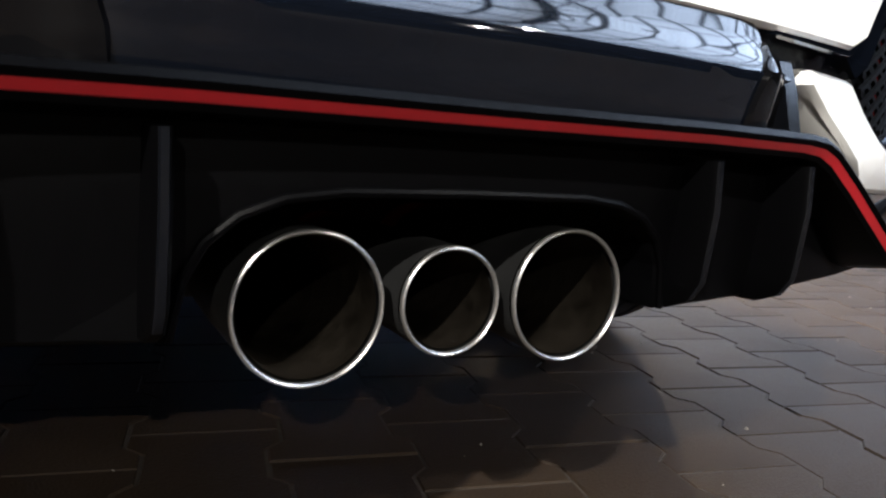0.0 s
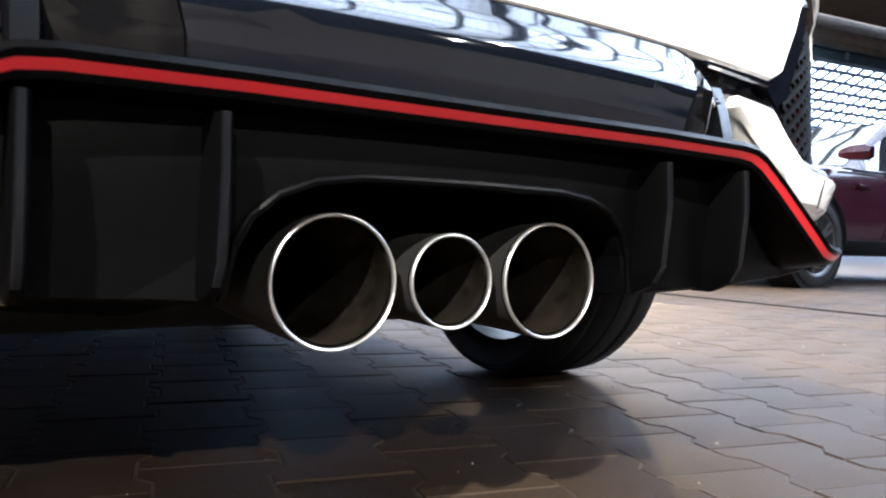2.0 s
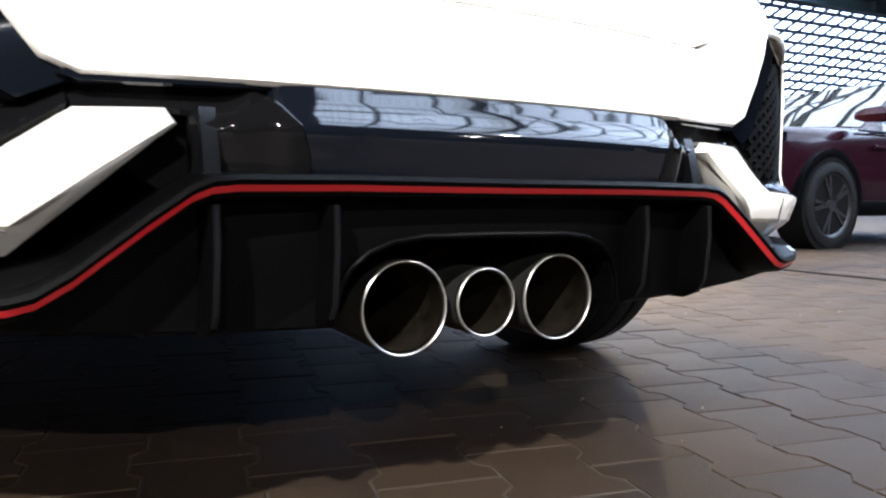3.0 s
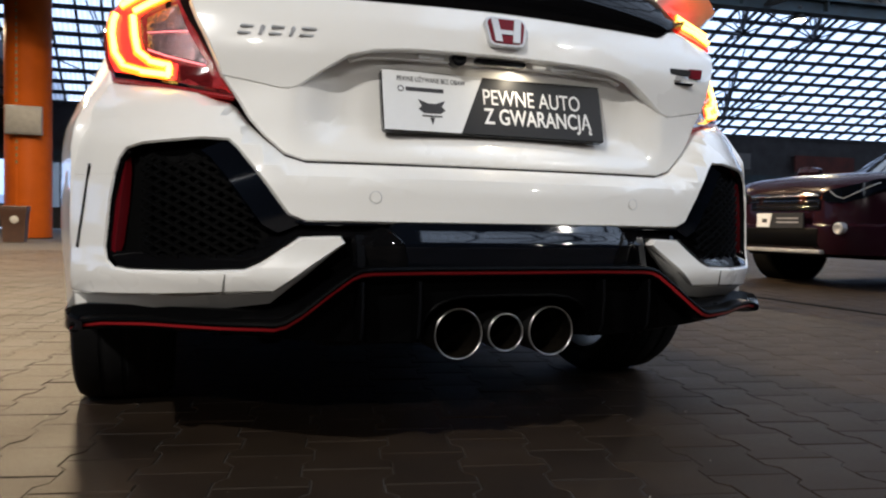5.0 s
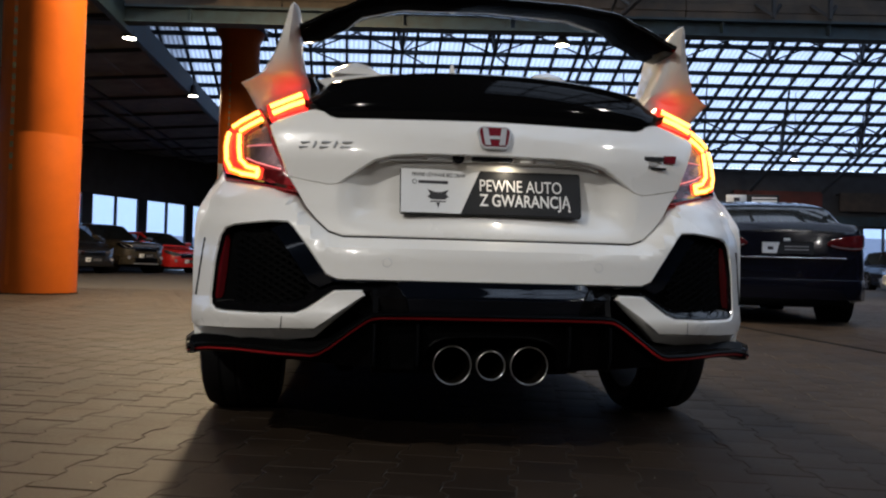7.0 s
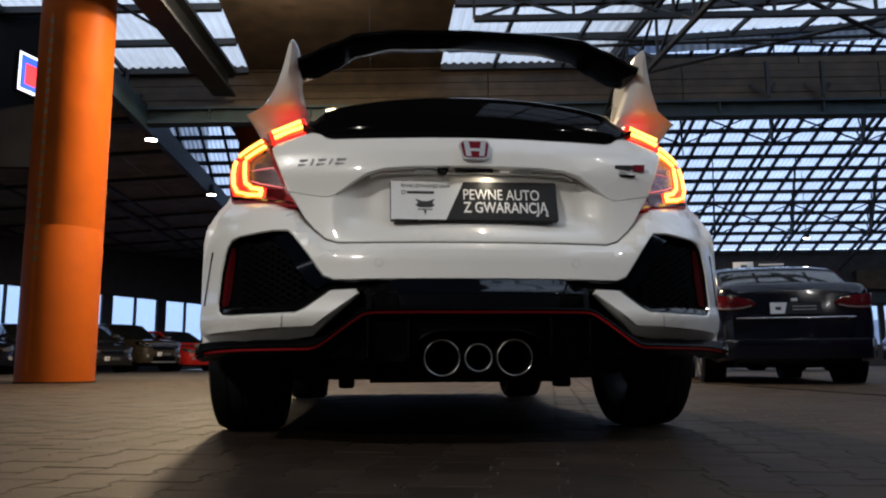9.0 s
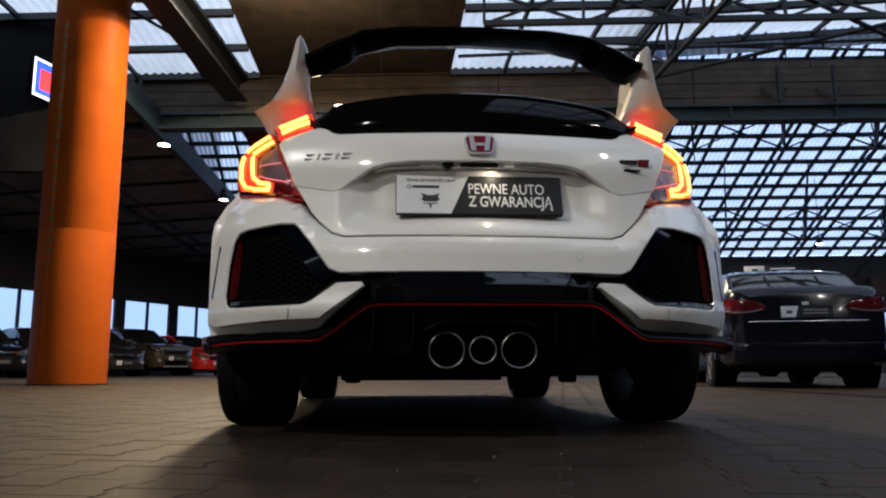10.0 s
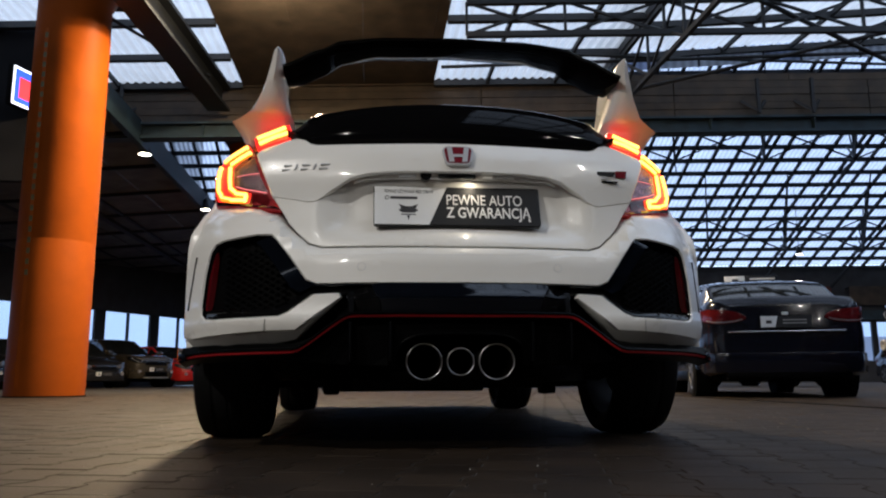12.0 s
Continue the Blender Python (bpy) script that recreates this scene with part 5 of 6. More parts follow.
rings = []
for i in range(-22, 23):
    x = 0.572 * i / 22
    z, zf = wing_z(x), wing_front(x)
    prof = [(0.000, -0.004), (0.004, 0.0), (0.05, 0.008), (0.12, 0.014), (0.18, 0.012), (0.2, 0.006), (0.203, 0.0), (0.19, -0.004), (0.12, -0.012), (0.06, -0.016), (0.02, -0.014), (0.003, -0.009)]
    rings.append([(x, 0.045 + a, z + (zf - z) * a / 0.2 + b) for a, b in prof])
part("wing_blade", loft(bmesh.new(), rings), LIPBLACK, hero, "arched gloss black wing blade", 50)
for sx in (1, -1):
    rings = []
    for z, xi, xo, ya, yb in ((1.030, 0.640, 0.712, 0.26, 0.62), (1.060, 0.556, 0.728, 0.235, 0.66), (1.095, 0.548, 0.748, 0.20, 0.66), (1.110, 0.548, 0.762, 0.185, 0.655), (1.120, 0.552, 0.730, 0.165, 0.62), (1.135, 0.557, 0.698, 0.150, 0.58), (1.155, 0.561, 0.680, 0.132, 0.54), (1.19, 0.568, 0.654, 0.11, 0.47), (1.23, 0.570, 0.636, 0.09, 0.41), (1.27, 0.569, 0.620, 0.07, 0.36), (1.292, 0.571, 0.611, 0.055, 0.32), (1.304, 0.575, 0.603, 0.045, 0.29), (1.309, 0.582, 0.596, 0.045, 0.26)):
        m = (xi + xo) / 2
        rings.append([(sx * x, y, z) for x, y in ((m, ya - 0.004), (xo - (xo - xi) * 0.15, ya + 0.010), (xo, ya + 0.05), (xo - 0.01, (ya + yb) / 2), (m + 0.01, yb), (m - 0.01, yb), (xi + 0.01, (ya + yb) / 2), (xi, ya + 0.05), (xi + (xo - xi) * 0.15, ya + 0.010))])
    part("wing_stay", loft(bmesh.new(), rings), WHITE, hero, "white upright wing stay flaring outwards", 50)

# body sides with cut wheel arches
AXLE_R, AXLE_F, WR = 0.83, 3.53, 0.327


def side_x(y, z):
    sh = curve(z, [0.2, 0.30, 0.5, 0.66, 0.75, 0.81, 0.88, 0.96, 1.03], [0.90, 0.925, 0.937, 0.935, 0.922, 0.880, 0.850, 0.810, 0.74])
    waist = 0.035 * ease((y - 1.25) / 0.3) * ease((3.05 - y) / 0.3)
    back = 0.048 * (1 - ease((y - 0.233) / 0.30)) * (1 if z < 0.7 else 1 + 2.0 * (z - 0.7))
    nose = 0.26 * max(0.0, (y - 3.75) / 0.65) ** 2
    return sh - waist - back - nose


for sx in (1, -1):
    def on_side(u, w, d, sx=sx):
        return Vector((sx * (side_x(u, w) - d), u, w))

    def arc(cy, r, n=14):
        return [(cy + r * math.cos(math.pi * k / n + (0.12 if 0 < k < n else 0) * 0), WR + r * math.sin(math.pi * k / n)) for k in range(n + 1)]
    rear_arc, front_arc = arc(AXLE_R, 0.372)[::-1], arc(AXLE_F, 0.372)[::-1]
    loop = [(0.235, 0.36), (0.235, 0.30), (AXLE_R - 0.372, 0.29)] + rear_arc + [(AXLE_R + 0.372, 0.21), (AXLE_F - 0.372, 0.21)] + front_arc + [(AXLE_F + 0.372, 0.22), (4.38, 0.24), (4.40, 0.5), (4.36, 0.70), (4.0, 0.84), (3.3, 0.94), (2.9, 1.0), (1.2, 1.02), (0.52, 1.03), (0.30, 1.02), (0.275, 0.96), (0.285, 0.86), (0.285, 0.806), (0.235, 0.70)]
    bm = sheet([loop], on_side, 0.03, (0.08, 0.06), 0.006)
    if sx > 0:
        bmesh.ops.reverse_faces(bm, faces=bm.faces[:])
    part("body_side", bm, WHITE, hero, "white body side with flared wheel arches")
    for cy in (AXLE_R, AXLE_F):
        rings = []
        for k in range(19):
            a = math.pi * k / 18
            rings.append([(sx * x, cy + r * math.cos(a), WR + r * math.sin(a)) for x, r in ((0.61, 0.372), (0.62, 0.385), (0.895, 0.385), (0.895, 0.40), (0.61, 0.40))])
        part("arch_liner", loft(bmesh.new(), rings), DARK, hero)
    # side windows and frame
    st = [(0.75, 1.24, 0.60), (1.05, 1.345, 0.575), (1.8, 1.395, 0.57), (2.4, 1.365, 0.585), (3.1, 1.06, 0.70), (3.35, 0.97, 0.76)]
    bm = bmesh.new()
    rr = []
    for y, z, x in st:
        rr.append([(sx * (side_x(y, 1.0) - 0.01), y, 1.0 if y < 3.2 else 0.95), (sx * x, y, z)])
    loft(bm, rr, False, False)
    bmesh.ops.solidify(bm, geom=bm.faces[:], thickness=0.01)
    part("side_window", bm, TINT, hero, "dark side windows", 30)
    wy = [(AXLE_R, 0.795), (AXLE_F, 0.797)]
    for y, x in wy:
        e = new("wheel")
        e.parent = hero
        e.location = (sx * x, y, WR)
        h = 0.1225
        prof = [(-h * 0.92, 0.262), (-h * 1.0, 0.28), (-h * 1.03, 0.298), (-h * 0.96, 0.314), (-h * 0.80, 0.3235), (-h * 0.5, WR), (-h * 0.47, WR - 0.0022), (-h * 0.39, WR - 0.0022), (-h * 0.36, WR), (-h * 0.06, WR), (-h * 0.04, WR - 0.0022), (h * 0.04, WR - 0.0022), (h * 0.06, WR), (h * 0.36, WR), (h * 0.39, WR - 0.0022), (h * 0.47, WR - 0.0022), (h * 0.5, WR), (h * 0.80, 0.3235), (h * 0.96, 0.314), (h * 1.03, 0.298), (h * 1.0, 0.28), (h * 0.92, 0.262)]
        part("tyre", lathe(bmesh.new(), prof, "x", 64), RUBBER, e, "low-profile black tyre")
        bm = lathe(bmesh.new(), [(-h * 0.92, 0.262), (-h * 0.8, 0.245), (h * 0.8, 0.245), (h * 0.92, 0.262)], "x", 40)
        for k in range(5):
            a = 2 * math.pi * k / 5
            for da in (-0.2, 0.2):
                bar(bm, (sx * 0.085, 0.03 * math.cos(a), 0.03 * math.sin(a)), (sx * 0.10, 0.25 * math.cos(a + da), 0.25 * math.sin(a + da)), 0.03, 0.03)
        part("rim", bm, RIM, e, "dark alloy rim")
        part("brake_disc", cone(bmesh.new(), (-sx * 0.03, 0, 0), (-sx * 0.005, 0, 0), 0.17, 0.17, 30), PIPE, e)

# roof, bonnet, screens and underbody
rf = []
for y, z, w in ((0.98, 1.352, 0.57), (1.06, 1.368, 0.575), (1.5, 1.405, 0.575), (1.9, 1.412, 0.575), (2.3, 1.395, 0.585), (2.42, 1.375, 0.59)):
    rf.append([(w * x, y, z - 0.045 * abs(x) ** 3) for x in (-1, -0.8, -0.5, 0, 0.5, 0.8, 1)] + [(w * 0.9, y, z - 0.09), (-w * 0.9, y, z - 0.09)])
part("roof", loft(bmesh.new(), rf), WHITE, hero, "white roof", 50)
for x in (-0.41, 0.41):
    part("vortex_fin", loft(bmesh.new(), [[(x + sxx * 0.11 * k, 1.0 + yy, 1.345 + h * k2) for sxx, k2 in ((-1, 0), (-0.55, 0.75), (0.0, 1), (0.5, 0.75), (1, 0))] for yy, h, k in ((0.0, 0.030, 1.0), (0.03, 0.055, 1.0), (0.14, 0.045, 0.9), (0.26, 0.015, 0.6))], True), WHITE, hero, "white vortex fin on the roof edge")
part("antenna", loft(bmesh.new(), [[(0.02 * a, 1.08 + b, z) for a, b in ((-s, 0.0), (s, 0.0), (s * 0.5, 0.14 - k), (-s * 0.5, 0.14 - k))] for z, s, k in ((1.365, 1.0, 0.0), (1.40, 0.6, 0.05), (1.43, 0.2, 0.1))]), WHITE, hero, "white shark-fin aerial")
ws = []
for y, z, w in ((2.42, 1.372, 0.585), (2.9, 1.18, 0.66), (3.38, 0.965, 0.74)):
    ws.append([(w * x, y - 0.10 * abs(x) ** 2, z) for x in (-1, -0.6, -0.2, 0.2, 0.6, 1)] + [(w * 0.95, y, z - 0.1), (-w * 0.95, y, z - 0.1)])
part("windscreen", loft(bmesh.new(), ws), TINT, hero, "dark windscreen")
bn = []
for y, z, w in ((3.28, 0.975, 0.76), (3.6, 0.93, 0.77), (4.0, 0.85, 0.76), (4.3, 0.73, 0.66), (4.38, 0.60, 0.64), (4.40, 0.40, 0.66), (4.38, 0.26, 0.64)):
    bn.append([(w * x, y - 0.22 * abs(x) ** 2.5 * (1 if y > 3.9 else 0.3), z - 0.03 * abs(x) ** 3) for x in (-1, -0.8, -0.5, 0, 0.5, 0.8, 1)] + [(w * 0.9, y - 0.2, z - 0.06), (-w * 0.9, y - 0.2, z - 0.06)])
part("bonnet", loft(bmesh.new(), bn), WHITE, hero, "white bonnet and nose", 50)
boxpart("underbody", (-0.62, 0.62, 0.50, 4.2, 0.215, 0.245), DARK, hero, 0.02, "flat black underbody")
boxpart("floor_tray", (-0.80, 0.80, 1.25, 3.08, 0.185, 0.25), DARK, hero, 0.02)
boxpart("air_dam", (-0.66, 0.66, 3.95, 4.25, 0.125, 0.25), PLASTIC, hero, 0.02)
for sx in (1, -1):
    boxpart("jacking_lug", (sx * 0.42 - 0.03, sx * 0.42 + 0.03, 0.60, 0.68, 0.165, 0.216), DARK, hero, 0.01)
boxpart("boot_floor", (-0.60, 0.60, 0.24, 4.2, 0.25, 0.95), DARK, hero, 0.0, "dark inner structure")
boxpart("cabin_core", (-0.79, 0.79, 1.23, 3.07, 0.26, 0.94), DARK, hero, 0.0, "dark interior")
for sx in (1, -1):
    part("suspension_arm", bar(bmesh.new(), (sx * 0.3, 0.75, 0.22), (sx * 0.72, 0.80, 0.25), 0.06, 0.05), DARK, hero)

# ---- the other parked cars
def wheel(parent, x, y, r, w, rim_mat, out=1, spokes=5, name="wheel"):
    """Wheel with its axle along x; out is the side that faces outwards."""
    e = new(name)
    e.parent = parent
    e.location = (x, y, r)
    h = w / 2
    ri = r * 0.70
    part("tyre", lathe(bmesh.new(), [(-h * 0.8, ri), (-h * 0.98, ri + 0.02), (-h, r * 0.87), (-h * 0.88, r * 0.97), (-h * 0.6, r), (h * 0.6, r), (h * 0.88, r * 0.97), (h, r * 0.87), (h * 0.98, ri + 0.02), (h * 0.8, ri)], "x", 44), RUBBER, e)
    bm = lathe(bmesh.new(), [(-h * 0.8, ri), (-h * 0.7, ri * 0.94), (h * 0.7, ri * 0.94), (h * 0.84, ri), (h * 0.9, ri + 0.012)] if out > 0 else [(-h * 0.9, ri + 0.012), (-h * 0.84, ri), (-h * 0.7, ri * 0.94), (h * 0.7, ri * 0.94), (h * 0.8, ri)], "x", 36)
    xs = h * 0.72 * out
    for k in range(spokes):
        a = 2 * math.pi * k / spokes
        for da in (-0.14, 0.14):
            bar(bm, (xs, 0.04 * math.cos(a), 0.04 * math.sin(a)), (xs, ri * 0.97 * math.cos(a + da), ri * 0.97 * math.sin(a + da)), 0.035, 0.03)
    cone(bm, (xs - 0.03 * out, 0, 0), (xs + 0.02 * out, 0, 0), 0.07, 0.055, 20)
    part("rim", bm, rim_mat, e)
    part("brake_disc", cone(bmesh.new(), (-0.02 * out, 0, 0), (0.0, 0, 0), ri * 0.75, ri * 0.75, 24), DARK, e)
    return e


def parked_car(label, paint, at, turn, L, W, belt, roof, style, group=""):
    """A parked car about its ground centre; its nose points to +y before it is turned."""
    car = thing("parked_car", label, "car", group, at=at, turn=turn)
    r = 0.36 if style == "suv" else 0.325
    hw, hl = W / 2, L / 2
    zs = 0.30 if style == "suv" else 0.22
    hood = belt - (0.02 if style == "suv" else 0.08)
    tail = belt + (0.04 if style == "sedan" else 0.0)
    drop = 0.22 if style == "suv" else 0.24
    fall = (0.02, 0.055, 0.09, 0.13, 0.20) if style == "suv" else (0.06, 0.12, 0.18, drop, drop + 0.06)
    table = [(-1.0, 0.70, zs + 0.16, tail - 0.10), (-0.99, 0.82, zs + 0.10, tail - 0.03), (-0.97, 0.90, zs + 0.06, tail), (-0.92, 0.955, zs + 0.03, tail + 0.005), (-0.80, 0.985, zs, tail), (-0.6, 1.0, zs, belt + 0.01), (-0.2, 1.0, zs, belt), (0.3, 1.0, zs, belt), (0.48, 0.995, zs, belt - 0.01), (0.62, 0.985, zs, hood - 0.01), (0.78, 0.96, zs + 0.01, hood - fall[0]), (0.90, 0.87, zs + 0.03, hood - fall[1]), (0.96, 0.74, zs + 0.07, hood - fall[2]), (0.99, 0.60, zs + 0.10, hood - fall[3]), (1.0, 0.48, zs + 0.14, hood - fall[4])]
    secs = []
    for t, sw, zb, zt in table:
        y, w = t * hl, hw * sw
        h = zt - zb
        half = [(w * 0.90, zb), (w * 0.965, zb + h * 0.07), (w * 0.99, zb + h * 0.22), (w, zb + h * 0.42), (w * 0.995, zb + h * 0.60), (w * 0.985, zb + h * 0.70), (w * 0.968, zb + h * 0.82), (w * 0.94, zb + h * 0.93), (w * 0.88, zt), (w * 0.70, zt + 0.018), (w * 0.35, zt + 0.03)]
        secs.append([(x, y, z) for x, z in half] + [(-x, y, z) for x, z in reversed(half)])
    part("body", loft(bmesh.new(), secs), paint, car, "", 40)
    # greenhouse: painted shell with inset dark panes
    if style == "sedan":
        st = [(-0.84, 0.80, tail - 0.01), (-0.62, 0.765, belt + 0.30), (-0.44, 0.73, roof - 0.05), (-0.26, 0.715, roof - 0.005), (0.0, 0.71, roof), (0.14, 0.72, roof - 0.04), (0.32, 0.78, belt + 0.22), (0.50, 0.84, belt)]
    elif style == "hatch":
        st = [(-0.97, 0.80, belt), (-0.91, 0.765, belt + 0.26), (-0.80, 0.73, roof - 0.05), (-0.6, 0.715, roof - 0.015), (-0.1, 0.71, roof), (0.10, 0.72, roof - 0.04), (0.30, 0.78, belt + 0.24), (0.50, 0.84, belt)]
    else:
        st = [(-0.97, 0.83, belt), (-0.92, 0.80, belt + 0.3), (-0.84, 0.77, roof - 0.05), (-0.6, 0.755, roof - 0.01), (-0.25, 0.75, roof), (-0.10, 0.755, roof - 0.04), (0.10, 0.81, belt + 0.26), (0.31, 0.86, belt)]

    def section(t):
        for (t0, w0, z0), (t1, w1, z1) in zip(st, st[1:]):
            if t <= t1:
                f = (t - t0) / (t1 - t0)
                return hw * (w0 + (w1 - w0) * f), z0 + (z1 - z0) * f
        return hw * st[-1][1], st[-1][2]

    def flank(sx, t, f, out=0.0):
        w, z = section(t)
        hb = hw * 0.935
        top = max(z - 0.03, belt - 0.028)
        return (sx * (hb + (w - hb) * f + out), t * hl, belt - 0.03 + (top - belt + 0.03) * f)
    gl = []
    for i in range(29):
        t = st[0][0] + (st[-1][0] - st[0][0]) * i / 28
        w, z = section(t)
        hb = hw * 0.935
        zz = max(z, belt - 0.005)
        gl.append([(hb, t * hl, belt - 0.03), (w, t * hl, zz - 0.03), (w * 0.95, t * hl, zz - 0.006), (w * 0.7, t * hl, zz + 0.012), (w * 0.3, t * hl, zz + 0.022), (-w * 0.3, t * hl, zz + 0.022), (-w * 0.7, t * hl, zz + 0.012), (-w * 0.95, t * hl, zz - 0.006), (-w, t * hl, zz - 0.03), (-hb, t * hl, belt - 0.03)])
    part("cabin", loft(bmesh.new(), gl), paint, car, "", 50)

    def pane(name, ta, tb, k):
        rows = []
        for i in range(9):
            t = ta + (tb - ta) * i / 8
            w, z = section(t)
            rows.append([(x * w * k, t * hl, z + (0.027 if abs(x) < 0.5 else 0.019 if abs(x) < 0.9 else 0.002)) for x in (-1, -0.74, -0.32, 0.32, 0.74, 1)])
        bm = loft(bmesh.new(), rows, False, False)
        bmesh.ops.solidify(bm, geom=bm.faces[:], thickness=0.006)
        part(name, bm, CARGLASS, car, "dark tinted glass", 40)
    e0 = st[0][0] + 0.02
    pane("rear_window", e0, st[2][0], 0.93)
    pane("windscreen", st[5][0] + 0.01, st[7][0] - 0.015, 0.95)
    cuts = ((st[2][0] + 0.03, -0.47), (-0.44, -0.12), (-0.09, st[7][0] - 0.10)) if style == "suv" else ((st[2][0] + 0.03, -0.30), (-0.27, 0.04), (0.07, st[7][0] - 0.10)) if style != "sedan" else ((-0.52, -0.30), (-0.27, 0.04), (0.07, st[7][0] - 0.10))
    for sx in (1, -1):
        for ta, tb in cuts:
            rows = [[flank(sx, ta + (tb - ta) * i / 8, f, 0.005) for f in (0.10, 0.5, 0.9)] for i in range(9)]
            bm = loft(bmesh.new(), rows, False, False)
            bmesh.ops.solidify(bm, geom=bm.faces[:], thickness=0.006)
            part("side_window", bm, CARGLASS, car, "dark tinted glass", 40)
        boxpart("window_trim", (sx * hw * 0.952 - 0.012, sx * hw * 0.952 + 0.012, -0.6 * hl, 0.40 * hl, belt - 0.040, belt - 0.024), CHROME if style == "sedan" else GLOSS, car, 0.003)
        boxpart("sill", (sx * hw * 0.965 - 0.03, sx * hw * 0.965 + 0.03, -0.42 * hl, 0.42 * hl, zs - 0.03, zs + 0.10), PLASTIC, car, 0.015)
        mir = loft(bmesh.new(), [[(sx * (hw * 0.94 + d), (0.36 if style != "suv" else 0.40) * hl + a * k, belt + 0.09 + b * k) for a, b in ((-0.05, -0.06), (0.05, -0.06), (0.07, 0.0), (0.04, 0.06), (-0.05, 0.06))] for d, k in ((-0.02, 0.5), (0.07, 0.95), (0.20, 1.05), (0.25, 0.7))])
        part("mirror", mir, paint, car)
        for t in (-0.12, 0.28):
            boxpart("door_handle", (sx * hw - 0.016, sx * hw + 0.016, t * hl - 0.1, t * hl + 0.1, belt - 0.19, belt - 0.155), paint, car, 0.008)
            part("door_gap", bar(bmesh.new(), (sx * (hw * 0.997 + 0.001), (t - 0.17) * hl, zs + 0.12), (sx * (hw * 0.955 + 0.001), (t - 0.17) * hl, belt - 0.05), 0.006, 0.006), DARK, car, "", 0)
        for t in (-0.60, 0.60):
            wy = t * hl
            n = 16
            ring = []
            for k in range(n + 1):
                a = math.pi * k / n
                c, s = math.cos(a), math.sin(a)
                ring.append([(sx * (hw + 0.004), wy + (r + 0.035) * c, r + (r + 0.035) * s), (sx * (hw + 0.010), wy + (r + 0.06) * c, r + (r + 0.06) * s), (sx * (hw + 0.002), wy + (r + 0.10) * c, r + (r + 0.10) * s), (sx * (hw - 0.12), wy + (r + 0.11) * c, r + (r + 0.11) * s), (sx * (hw - 0.12), wy + (r + 0.035) * c, r + (r + 0.035) * s)])
            part("wheel_arch", loft(bmesh.new(), ring), PLASTIC if style == "suv" else paint, car)
            part("wheel_well", cone(bmesh.new(), (sx * (hw - 0.25), wy, r), (sx * (hw + 0.002), wy, r), r + 0.045, r + 0.045, 28), DARK, car)
            wheel(car, sx * (hw - 0.085), wy, r, 0.22, RIMS if style != "suv" else RIM, sx)
    boxpart("underbody", (-hw * 0.80, hw * 0.80, -hl * 0.90, hl * 0.88, zs - 0.04, zs + 0.16), DARK, car, 0.02)

    def wrap(x):
        """Depth of the tail and nose at a given share of the half width, from the extreme end."""
        return curve(abs(x), [0.0, 0.70, 0.82, 0.90, 0.955, 0.985], [0.0, 0.0, 0.01 * hl, 0.03 * hl, 0.08 * hl, 0.2 * hl])

    def nose(x):
        """How far the nose falls back at a share of the half width, as a share of the half length."""
        return curve(x, [0.0, 0.48, 0.60, 0.74, 0.87, 0.93], [0.0, 0.0, 0.008, 0.036, 0.092, 0.15])
    for sx in (1, -1):
        ring = []
        for x, z0, z1 in ((0.46, belt - 0.19, belt - 0.165), (0.52, belt - 0.215, belt - 0.125), (0.62, belt - 0.235, belt - 0.10), (0.74, belt - 0.245, belt - 0.085), (0.84, belt - 0.24, belt - 0.075), (0.92, belt - 0.215, belt - 0.07), (0.97, belt - 0.17, belt - 0.075)):
            y = -hl + wrap(x)
            ring.append([(sx * x * hw, y - 0.014, z0), (sx * x * hw, y - 0.020, (z0 + z1) / 2), (sx * x * hw, y - 0.012, z1), (sx * x * hw, y + 0.05, z1), (sx * x * hw, y + 0.05, z0)])
        tl = part("tail_lamp", loft(bmesh.new(), ring), LAMPRED, car, "unlit red tail lamp")
        part("lamp_strip", loft(bmesh.new(), [[(sx * x * hw, -hl + wrap(x) - 0.022, belt + a), (sx * x * hw, -hl + wrap(x) - 0.024, belt + a + 0.012), (sx * x * hw, -hl + wrap(x), belt + a + 0.012), (sx * x * hw, -hl + wrap(x), belt + a)] for x, a in ((0.50, -0.200), (0.60, -0.222), (0.72, -0.232), (0.84, -0.229), (0.92, -0.207))]), METALG, tl, "clear strip along the foot of the lamp")
        boxpart("rear_reflector", (sx * hw * 0.62 - 0.13, sx * hw * 0.62 + 0.13, -hl - 0.035, -hl + 0.1, zs + 0.17, zs + 0.20), REFLECT, car, 0.005)
        ring = []
        for x, z0, z1 in ((0.42, hood - drop - 0.02, hood - drop + 0.02), (0.52, hood - drop - 0.05, hood - drop + 0.05), (0.66, hood - drop - 0.05, hood - drop + 0.08), (0.78, hood - drop - 0.02, hood - drop + 0.11), (0.86, hood - drop + 0.03, hood - drop + 0.14), (0.91, hood - drop + 0.08, hood - drop + 0.15)):
            y = hl - nose(x) * hl
            ring.append([(sx * x * hw, y + 0.012, z0), (sx * x * hw, y + 0.004, z1), (sx * x * hw, y - 0.08, z1), (sx * x * hw, y - 0.08, z0)])
        hlm = part("headlamp", loft(bmesh.new(), ring), GLOSS if style == "suv" else LAMPCLEAR, car, "dark headlamp with a bright chevron strip" if style == "suv" else "clear headlamp with bright reflector")
